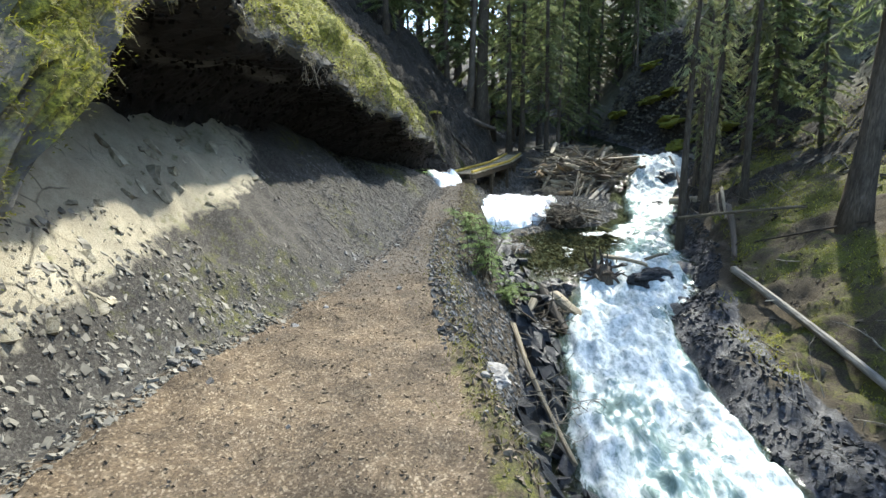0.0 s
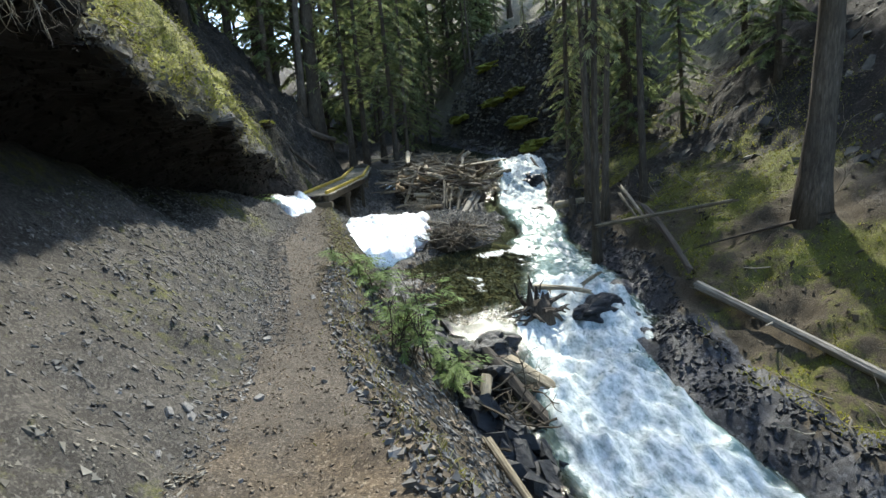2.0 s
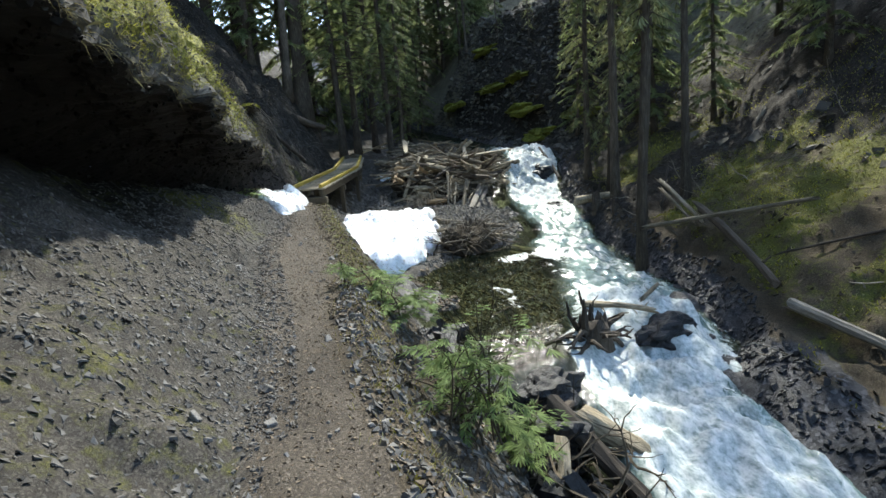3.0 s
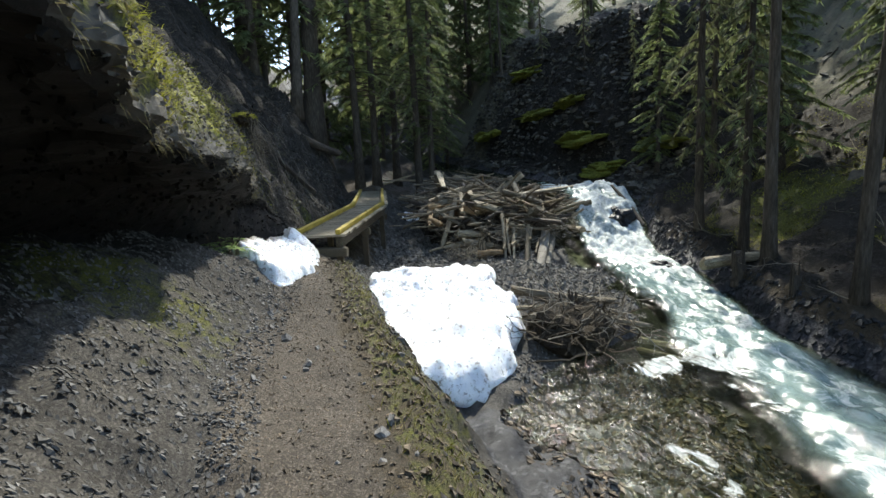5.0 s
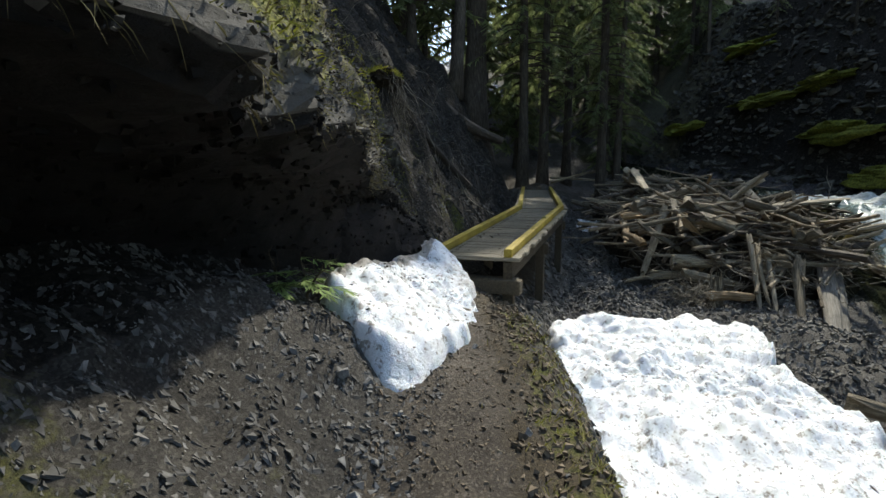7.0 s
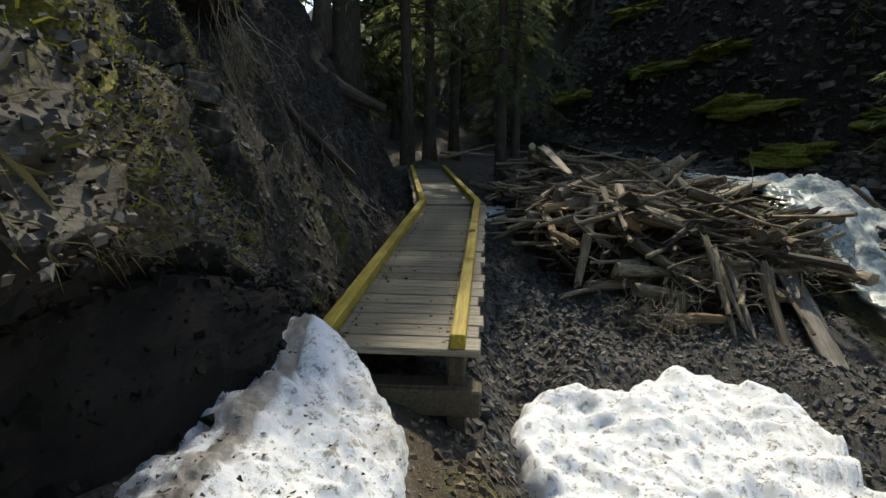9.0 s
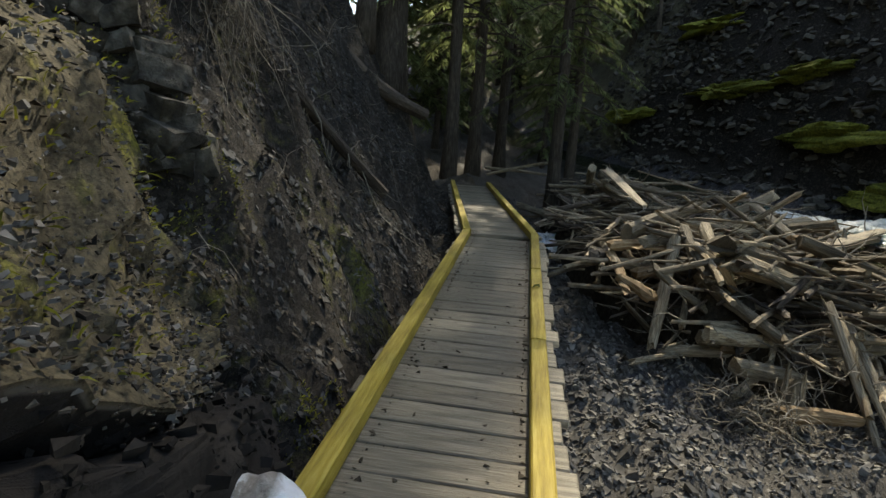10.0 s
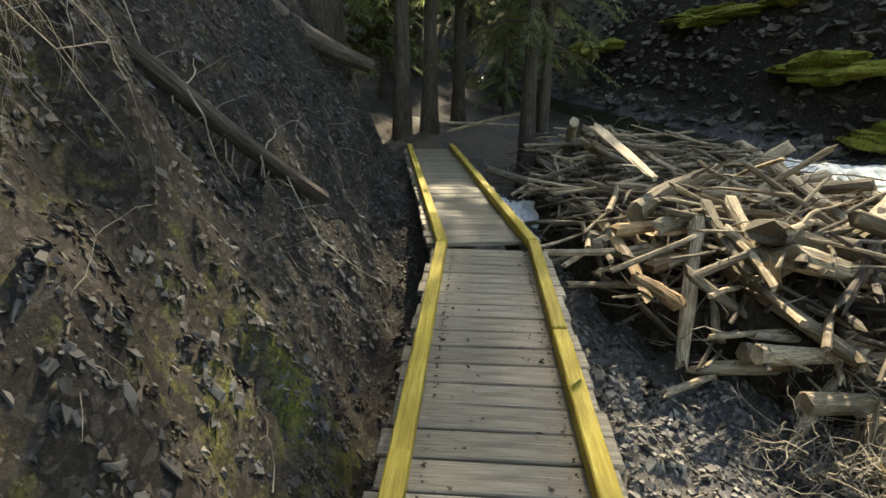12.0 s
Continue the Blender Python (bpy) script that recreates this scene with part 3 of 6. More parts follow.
def build_cliff():
    """Rock bank with a deep overhang above the talus, and the mossy hill over its lip."""
    ys = np.arange(-12, 22.01, 0.09)
    xl, zl, xb = LIP_X(ys), LIP_Z(ys), BACK_X(ys)
    ctrl = [(xb, zl * 0 - 0.3), (xb - 0.05, zl - 1.2), (xb + 0.1, zl - 0.55), (0.6 * xb + 0.4 * xl, zl - 0.12), (xl - 0.12, zl - 0.03), (xl, zl + 0.08), (xl - 0.06, zl + 0.36),
            (xl - 0.3, zl + 1.05), (xl - 1.4, zl + 2.2), (xl - 5, zl + 5.6), (xl - 14, zl + 13), (xl - 50, zl + 36)]
    segs = [8, 8, 12, 12, 4, 5, 10, 16, 26, 14, 10]
    cols_x, cols_z, row_u = [], [], []
    for k, n in enumerate(segs):
        for f in np.linspace(0, 1, n, endpoint=False):
            cols_x.append(ctrl[k][0] * (1 - f) + ctrl[k + 1][0] * f)
            cols_z.append(ctrl[k][1] * (1 - f) + ctrl[k + 1][1] * f)
            row_u.append(k + f)
    X, Z = np.stack(cols_x, 1), np.stack(cols_z, 1)
    Y = np.repeat(ys[:, None], X.shape[1], 1)
    U = np.repeat(np.array(row_u)[None], len(ys), 0)
    rocky = np.clip(1.4 - np.abs(U - 5.2) / 3.2, 0.25, 1)
    n1, n2 = fbm(X * 0.8, Y * 0.8, Z * 0.8, 4, 21), fbm(X * 3, Y * 3, Z * 3, 3, 31)
    blocky = np.round(fbm(X * 2.2, Y * 1.6, Z * 2.2, 2, 41) * 2.5) / 2.5
    X = X + rocky * (0.18 * n1 + 0.1 * n2 + 0.05 * blocky + 0.04 * fbm(X * 8, Y * 8, Z * 8, 2, 33))
    Z = Z + rocky * (0.18 * fbm(X * 0.7, Y * 0.7, Z * 0.7, 4, 51) + 0.06 * n2)
    Y = Y + 0.08 * n2
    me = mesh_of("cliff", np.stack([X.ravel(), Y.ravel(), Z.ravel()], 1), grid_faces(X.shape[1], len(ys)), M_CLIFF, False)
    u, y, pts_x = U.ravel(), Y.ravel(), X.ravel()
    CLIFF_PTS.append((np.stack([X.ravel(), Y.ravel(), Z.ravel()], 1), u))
    # Shade put into the colour of soffit, back wall and lower face.
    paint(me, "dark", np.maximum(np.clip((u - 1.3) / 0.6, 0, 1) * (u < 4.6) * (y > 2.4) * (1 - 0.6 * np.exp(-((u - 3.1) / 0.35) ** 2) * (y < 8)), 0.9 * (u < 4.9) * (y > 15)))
    paint(me, "litter", np.maximum(np.clip((u - 6.4) / 0.6, 0, 0.62), np.clip((y - 17.5) / 1.5, 0, 0.7) * (u > 4.8)))
    paint(me, "moss", np.maximum(np.clip(1.25 - np.abs(u - 6.6) / 1.6, 0, 1) * (0.82 - 0.36 * np.clip((y - 14) / 2.5, 0, 1)) * np.clip(fbm(pts_x * 0.5, y * 0.5, None, 2, 57) + 1.0, 0, 1.05) * np.clip(1 + 0.55 * np.clip((y - 14) / 2, 0, 1) * fbm(pts_x * 2.5, y * 2.5, None, 3, 59), 0.3, 1.4), (0.64 + 0.25 * fbm(pts_x * 3, y * 3, None, 2, 58)) * (y < 3.0) * (u > 4.8) * (u < 8)))
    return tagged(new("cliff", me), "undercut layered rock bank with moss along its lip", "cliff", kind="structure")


def build_water():
    ys = np.arange(-12, 45, 0.06)
    n = 84
    f = np.linspace(-0.06, 1.03, n)
    wl, wr, wz = WATER_L(ys), WATER_R(ys), WATER_Z(ys)
    X = wl[:, None] + (wr - wl)[:, None] * f[None]
    Y = np.repeat(ys[:, None], n, 1)
    core_l = np.interp(ys, [-12, 5, 8, 10, 11.3, 12.5, 15, 16.2, 18, 45], [0.1, 0.03, 0.06, 0.28, 0.35, 0.45, 0.66, 0.3, 0.12, 0.12])
    core = np.clip((f[None] - core_l[:, None]) / 0.14, 0, 1) * np.clip((1.0 - f[None]) / 0.1, 0, 1)
    drop = np.interp(ys, [-12, 3, 6, 9, 10.2, 11.6, 12.6, 14, 17, 19.8, 20.6, 23.4, 25.5, 28.5, 45], [0.6, 0.85, 1, 1, 1, 1, 0.66, 0.55, 0.5, 0.62, 1, 1, 0.9, 0.2, 0.1])[:, None]
    turb = core * drop
    Z = wz[:, None] + turb * (0.17 * fbm(X * 1.7, Y * 1.2, None, 4, 61) + 0.12 * np.abs(fbm(X * 4, Y * 2.6, None, 4, 71))) + 0.012 * fbm(X * 5, Y * 5, None, 2, 81)
    Z = Z + turb * 0.05
    me = mesh_of("creek_water", np.stack([X.ravel(), Y.ravel(), Z.ravel()], 1), grid_faces(n, len(ys)), M_WATER, True)
    streak = fbm(X * 1.3, Y * 0.5, None, 4, 91)
    riffle = np.clip(fbm(X * 2.2, Y * 1.1, None, 4, 93) * 0.9, 0, 0.6) * (Y < 15.5) * np.clip((f[None] - 0.12) / 0.3, 0, 1)
    paint(me, "foam", (turb * (0.66 + 0.34 * streak) + 0.06 * core + riffle * (1 - core)).ravel())
    paint(me, "run", (np.clip(core * 1.1 + 0.2 * (f[None] > 0.1) * (Y < 11), 0, 1) * np.clip((29 - Y) / 3, 0.1, 1)).ravel())
    return tagged(new("water", me), "rushing white and teal creek water", "water", kind="structure")


ground = build_ground()
cliff = build_cliff()
water = build_water()


# ---- snow ----


def snow_slab(name, label, outline, top, thick, seed, dirty, cups=0.055, line=None):
    """A slab of old snow over an outline, with lobed edges, a cupped and pitted top and an undercut side."""
    cx, cy = sum(p[0] for p in outline) / len(outline), sum(p[1] for p in outline) / len(outline)
    n, rings = 260, 64
    ang = np.linspace(0, 2 * math.pi, n, endpoint=False)
    pa = np.array([math.atan2(p[1] - cy, p[0] - cx) for p in outline])
    pr = np.array([math.hypot(p[0] - cx, p[1] - cy) for p in outline])
    o = np.argsort(pa)
    pa, pr = pa[o], pr[o]
    rad = np.interp(ang, np.concatenate([pa, pa + 2 * math.pi, pa + 4 * math.pi]) - (2 * math.pi if pa[0] > 0 else 0), np.tile(pr, 3))
    rad = rad * (1 + 0.045 * fbm(np.cos(ang) * 4, np.sin(ang) * 4, None, 3, seed) + 0.035 * np.abs(fbm(np.cos(ang) * 11, np.sin(ang) * 11, None, 3, seed + 8)))
    V, dirt = [], []
    for r in np.linspace(0, 1, rings):
        x, y = cx + np.cos(ang) * rad * 0.995 * r, cy + np.sin(ang) * rad * 0.995 * r
        edge = np.clip((1 - r) / 0.07, 0, 1) ** 0.5
        h = top(x, y) + thick * (0.35 + 0.65 * edge) + 0.07 * fbm(x * 1.7, y * 1.7, None, 3, seed + 3)
        cup = np.abs(fbm(x * 4.5, y * 4.5, None, 3, seed + 5))
        h = h + cups * (cup * 1.5 - 0.5) + 0.022 * fbm(x * 14, y * 14, None, 3, seed + 6)
        V.append(np.stack([x, y, h], 1))
        dirt.append(dirty + 0.22 * np.clip(fbm(x * 1.3, y * 1.3, None, 3, seed + 7), -1, 1) + (0.65 * np.exp(-((x - line(y)) / 0.05) ** 2) if line else 0))
    wave = 0.04 * fbm(np.cos(ang) * 9, np.sin(ang) * 9, None, 3, seed + 9)
    for rr, dz in ((1.01, 0.2), (1.0, 0.02), (0.985, -0.2), (0.93, -0.45)):
        x, y = cx + np.cos(ang) * rad * (rr + wave * (dz < 0.1)), cy + np.sin(ang) * rad * (rr + wave * (dz < 0.1))
        V.append(np.stack([x, y, top(x, y) + thick * dz - (0.25 if dz < -0.3 else 0)], 1))
        dirt.append(0 * x + dirty + 0.1)
    V = np.concatenate(V)
    i = np.arange(n)
    j = (i + 1) % n
    faces = np.concatenate([np.stack([r * n + i, r * n + n + i, r * n + n + j, r * n + j], 1) for r in range(rings + 3)])
    me = mesh_of(name, V, faces, M_SNOW, True)
    paint(me, "dirty", np.concatenate(dirt))
    return tagged(new(name, me), label, "snow")


def mound_top(x, y):
    """The mound leans on the bank and falls off behind a crest that runs to the bridge's corner."""
    crest = 0.4 - 0.355 * (19.9 - y)
    rise = 0.34 + 0.118 * (y - 16.75) + 0.5 * np.clip(0.55 - np.maximum(x, crest), 0, 1.2)
    return rise - 0.25 * np.clip(crest - x, 0, 1) + 0.2 * np.exp(-((x - 0.4) ** 2 + (y - 19.8) ** 2) / 0.08)


SNOW_A = snow_slab("snow_patch", "white pitted slab of old snow melting beside the trail", [(1.22, 15.3), (1.12, 15.9), (1.18, 16.6), (1.25, 17.5), (1.36, 18.37), (1.65, 19.3), (1.95, 20.1), (2.2, 20.6), (2.65, 20.4), (3.05, 20.4), (3.6, 20.65), (3.95, 20.65), (4.15, 20.2), (4.5, 19.9), (4.25, 19.3), (3.8, 18.8), (3.75, 18.3), (3.5, 17.2), (2.9, 16.2), (2.6, 15.55), (1.8, 15.2)],
          lambda x, y: np.interp(y, [15, 16, 18, 20], [-0.72, -0.55, -0.4, -0.3]) + 0.02 * (3 - x), 0.34, 3, 0.12)
SNOW_B = snow_slab("snow_mound", "grey-white dirty snow mound against the bank", [(-0.22, 16.85), (-0.06, 16.7), (0.18, 16.9), (0.35, 17.3), (0.5, 17.8), (0.6, 18.6), (0.7, 19.3), (0.58, 19.75), (0.4, 19.95), (0.0, 20.0), (-0.5, 19.65), (-0.85, 19.15), (-0.72, 18.5), (-0.55, 17.8), (-0.4, 17.2)],
          mound_top, 0.22, 9, 0.3, 0.04, lambda y: 0.38 - 0.355 * (19.9 - y))

# ---- footbridge ----


def box(sx, sy, sz, bevel=0.006):
    bm = bmesh.new()
    bmesh.ops.create_cube(bm, size=1.0)
    bmesh.ops.scale(bm, vec=(sx, sy, sz), verts=bm.verts)
    if bevel:
        bmesh.ops.bevel(bm, geom=list(bm.edges), offset=bevel, segments=1, affect="EDGES")
    return bm


def box_mesh(name, sx, sy, sz, material, bevel=0.006):
    bm = box(sx, sy, sz, bevel)
    me = bpy.data.meshes.new(name)
    bm.to_mesh(me)
    bm.free()
    me.materials.append(material)
    return me


DECK = [Vector((0.78, 19.58, 0.985)), Vector((2.70, 23.82, 1.335)), Vector((4.05, 29.15, 1.70))]
DECK_W, RAIL = 1.0, 0.09


def build_bridge():
    bridge = tagged(new("footbridge"), "narrow wooden plank footbridge with yellowed kerb rails", "bridge")
    bridge.location = DECK[0]
    inv = Matrix.Translation(-DECK[0])
    rnd = random.Random(4)
    boards = [box_mesh("deck_board", DECK_W + e, 0.169, 0.045, M_BOARD, 0.006) for e in (0.0, 0.03, -0.02, 0.05)]

    def place(ob, m):
        ob.matrix_basis = inv @ m

    for s in range(2):
        a, b = DECK[s], DECK[s + 1]
        d = b - a
        length = d.length
        flat = math.hypot(d.x, d.y)
        yaw, pitch = math.degrees(math.atan2(-d.x, d.y)), math.degrees(math.atan2(d.z, flat))
        m = pose(*a, 0, 0, yaw) @ pose(0, 0, 0, pitch)
        n = int(length / 0.178)
        for k in range(n):
            if s == 1 and k == 0:
                continue
            ob = part("board", rnd.choice(boards), None, bridge)
            place(ob, m @ pose(0.03 + rnd.uniform(-0.012, 0.012), (k + 0.5) * length / n, -0.0225 + rnd.uniform(-0.003, 0.003), rnd.uniform(-0.6, 0.6), rnd.uniform(-0.4, 0.4), rnd.uniform(-0.5, 0.5)))
        for side in (-1, 1):
            off = -0.378 if side < 0 else 0.41
            cut = [0, 0.34, 0.67, 1.0] if side > 0 else [0, 0.45, 1.0]
            for i in range(len(cut) - 1):
                l = (cut[i + 1] - cut[i]) * length - 0.004
                mid = (cut[i] + cut[i + 1]) / 2 * length
                shift = side * 0.02 if s == 0 and i == len(cut) - 2 else 0
                ob = part("kerb_rail", box_mesh("kerb_rail", RAIL, l + 0.03 * s, RAIL, M_RAIL, 0.008), None, bridge, "yellowed mossy timber kerb rail")
                place(ob, m @ pose(off, mid + shift, RAIL / 2 + 0.002 + rnd.uniform(0, 0.004)))
            ob = part("beam", box_mesh("beam", 0.1, length - 0.05, 0.2, M_BEAM, 0.01), None, bridge, "dark carrying beam")
            place(ob, m @ pose(side * 0.4, length / 2, -0.15))
        for y in ([0.05, 2.3] if s == 0 else [0.1, 2.6, 5.2]):
            ob = part("cross_beam", box_mesh("cross_beam", DECK_W + 0.02, 0.14, 0.16, M_BEAM, 0.01), None, bridge)
            place(ob, m @ pose(0, y + 0.03, -0.32))
        for y in ([0.12, 2.3, 4.5] if s == 0 else [2.6, 5.2]):
            for side in (-1, 1):
                top = m @ Vector((side * 0.4, y, -0.25))
                g = gz(top.x, top.y) - 0.15
                if top.z - g < 0.05:
                    continue
                ob = part("post", box_mesh("post", 0.12, 0.12, top.z - g, M_BEAM, 0.008), None, bridge, "dark timber post")
                place(ob, pose(top.x, top.y, (top.z + g) / 2, 0, 0, yaw))
    # nail heads
    nails = Pile()
    for s in range(2):
        a, b = DECK[s], DECK[s + 1]
        d = b - a
        n = int(d.length / 0.178)
        u = d.normalized()
        r = u.cross(Vector((0, 0, 1))).normalized()
        for k in range(n):
            for side in (-0.28, 0.33):
                for q in (-0.04, 0.04):
                    p = a + u * ((k + 0.5) * d.length / n + q) + r * side
                    v, f = tube([p - Vector((0, 0, 0.004)), p + Vector((0, 0, 0.0035))], [0.006, 0.005], 5)
                    nails.add(v, f)
    ob = part("nail_heads", nails.mesh("nail_heads", M_LOG_DARK), None, bridge, "rusty dark nail heads")
    ob["kind"] = "stuff"
    ob.matrix_basis = inv
    # sill timber at the foot
    sill = part("sill", box_mesh("sill", DECK_W + 0.1, 0.16, 0.16, M_BEAM, 0.012), None, bridge, "dark sill timber")
    d = DECK[1] - DECK[0]
    yaw = math.degrees(math.atan2(-d.x, d.y))
    place(sill, pose(*(DECK[0] + d.normalized() * 0.07 - Vector((0, 0, 0.33))), 0, 0, yaw))
    return bridge


build_bridge()

# ---- trees ----


def spray(pile, p, d, size, rnd, blades=5, droop=0.35):
    """A flat fan of narrow needle twigs."""
    side = d.cross(Vector((rnd.uniform(-0.3, 0.3), rnd.uniform(-0.3, 0.3), 1))).normalized()
    n = len(pile.v)
    for k in range(blades):
        a = (k / (blades - 1) - 0.5) * 1.9
        w = (d * math.cos(a) + side * math.sin(a) + Vector((0, 0, -droop * rnd.uniform(0.3, 1.3)))).normalized()
        l = size * (1 - 0.35 * abs(a)) * rnd.uniform(0.7, 1.2)
        o = w.cross(Vector((rnd.uniform(-0.5, 0.5), rnd.uniform(-0.5, 0.5), 1))).normalized() * size * (0.1 if blades < 5 else 0.05)
        q = p + w * l
        if blades < 5:
            pile.v += [tuple(p - o), tuple(p + o), tuple(q)]
            pile.f.append((n, n + 1, n + 2))
            n += 3
            continue
        pile.v += [tuple(p - o * 0.4), tuple(p + w * l * 0.5 + o), tuple(q), tuple(p + w * l * 0.5 - o)]
        pile.f.append((n, n + 1, n + 2, n + 3))
        n += 4


def conifer(seed, height, radius, first, spread, density, sprays, size, droop, material, blades=5):
    """Meshes of a trunk with limbs and a crown of needle sprays."""
    rnd = random.Random(seed)
    trunk, crown = Pile(), Pile()
    bend = Vector((rnd.uniform(-0.3, 0.3), rnd.uniform(-0.3, 0.3), 0))
    pts, rad = [], []
    for k in range(14):
        f = k / 13
        pts.append(Vector((0, 0, -0.4 + f * (height + 0.4))) + bend * f * f * 2)
        rad.append(radius * (1 - 0.9 * f) + (radius * 0.5 * max(0, 1 - k / 1.2)))
    v, f_ = tube(pts, rad, 9, 0, seed)
    trunk.add(v, f_)
    n = int(density * height)
    for k in range(n):
        f = (k + rnd.random()) / n
        z = first + (height - first) * f ** 1.05
        top = 1 - z / height
        reach = spread * (0.18 + 0.82 * top ** 0.7) * rnd.uniform(0.5, 1.15)
        an = rnd.uniform(0, 2 * math.pi)
        out = Vector((math.cos(an), math.sin(an), 0))
        base = bend * (z / height) ** 2 * 2 + Vector((0, 0, z))
        line = []
        for j in range(5):
            g = j / 4
            line.append(base + out * reach * g + Vector((0, 0, reach * (0.12 * g - droop * g * g))) + Vector((rnd.uniform(-0.06, 0.06), rnd.uniform(-0.06, 0.06), 0)) * g)
        limb = line if blades > 4 else line[::2]
        v, f_ = tube(limb, [0.028 * (1 - 0.8 * j / (len(limb) - 1)) * (0.5 + reach / 3) for j in range(len(limb))], 4 if blades > 4 else 3, 0, seed + k, False)
        trunk.add(v, f_)
        if rnd.random() < 0.12 and z < height * 0.35:
            continue
        for j in range(sprays):
            g = 0.22 + 0.78 * (j + rnd.random()) / sprays
            i = min(3, int(g * 4))
            p = line[i].lerp(line[i + 1], g * 4 - i)
            turn = rnd.choice((-1, 1)) * rnd.uniform(0.4, 1.1)
            d = (out * math.cos(turn) + Vector((-out.y, out.x, 0)) * math.sin(turn) + Vector((0, 0, -droop * 0.6))).normalized()
            spray(crown, p, d, size * rnd.uniform(0.7, 1.25), rnd, blades, droop)
    return trunk.mesh("trunk", M_BARK, True), crown.mesh("crown", material)


def tree_thing(meshes, label, group):
    t = tagged(new("conifer_tree"), label, "tree", group)
    part("trunk", meshes[0], None, t)
    part("crown", meshes[1], None, t)
    return t


NEAR_TREES = [conifer(11, 12, 0.12, 2.2, 1.1, 7, 8, 0.26, 0.85, M_NEEDLE_BRIGHT, 7), conifer(12, 14, 0.25, 4.2, 1.7, 6, 8, 0.34, 0.7, M_NEEDLE, 7), conifer(13, 11, 0.1, 1.5, 1.0, 8, 8, 0.25, 0.85, M_NEEDLE_BRIGHT, 7), conifer(14, 19, 0.17, 3.4, 2.1, 8, 18, 0.32, 0.55, M_NEEDLE), conifer(15, 12, 0.1, 4.5, 0.8, 5, 6, 0.24, 0.85, M_NEEDLE_BRIGHT, 7)]
FAR_TREES = [conifer(21, 24, 0.24, 3.0, 3.0, 7, 16, 0.6, 0.5, M_NEEDLE, 4), conifer(22, 27, 0.28, 5.0, 3.2, 7, 15, 0.65, 0.55, M_NEEDLE, 4), conifer(23, 20, 0.18, 1.5, 2.6, 8, 16, 0.55, 0.5, M_NEEDLE, 4)]


CLEARING = [(5.2, 22.6, 0.9), (6.2, 24.3, 1.8), (7.4, 22.8, 1.2), (6.4, 26.5, 2.2), (7.6, 25.4, 2.0), (5.4, 25.2, 1.8), (9.4, 22.0, 1.0), (4.6, 20.6, 0.0)]


def sunny_size(x, y, height, size, spread):
    """The largest size up to the given one that leaves the clearing its sun."""
    flat = math.hypot(SUN_DIR.x, SUN_DIR.y)
    ux, uy = SUN_DIR.x / flat, SUN_DIR.y / flat
    for cx, cy, cz in CLEARING:
        along, off = (x - cx) * ux + (y - cy) * uy, abs((x - cx) * uy - (y - cy) * ux)
        if along > 0 and off < spread:
            size = min(size, (cz + along * SUN_DIR.z / flat - gz(x, y) + 1.0) / height)
    return size


def plant(protos, spots, label, group, sunny=0):
    made = {}
    for k, (kind, x, y, turn, size, lean_x, lean_y) in enumerate(spots):
        if sunny:
            size = max(0.3, sunny_size(x, y, sunny, size, 2.6))
        m = pose(x, y, gz(x, y) - 0.05, lean_x, lean_y, turn)
        if kind not in made:
            made[kind] = tree_thing(protos[kind], label, group)
            made[kind].scale = (size,) * 3
            made[kind].matrix_basis = m @ Matrix.Diagonal((size, size, size, 1))
        else:
            t = copy_thing(made[kind], m)
            t.scale = (size,) * 3


plant(NEAR_TREES, [(4, 6.3, 13.25, 20, 1.0, 1, -3), (4, 8.5, 14.3, 80, 1.0, 0, 2), (1, 7.9, 9.6, 140, 0.95, 0, -3), (2, 9.6, 19.3, 200, 1.1, 0, 1), (4, 8.6, 16.8, 250, 1.15, 0, 1), (2, 9.3, 17.9, 10, 1.0, 0, 4),
                   (4, 7.6, 14.7, 300, 1.0, 0, 2), (2, 9.9, 7.6, 30, 1.0, 0, 0), (1, 12.6, 11.0, 70, 1.0, 0, 0)],
      "slender conifer with drooping lichen-hung branches on the creek bank", "conifers on the creek bank")
plant(NEAR_TREES, [(3, 5.8, 28.6, 60, 0.9, 0, 0), (3, 6.6, 29.4, 200, 0.72, 0, 0), (3, 4.9, 31.6, 150, 1.0, 0, 0), (3, 6.2, 33.0, 110, 1.0, 0, 0), (3, 4.05, 30.9, 10, 1.0, 0, 0)],
      "straight bare-trunked conifer beside the end of the footbridge", "conifers past the footbridge")


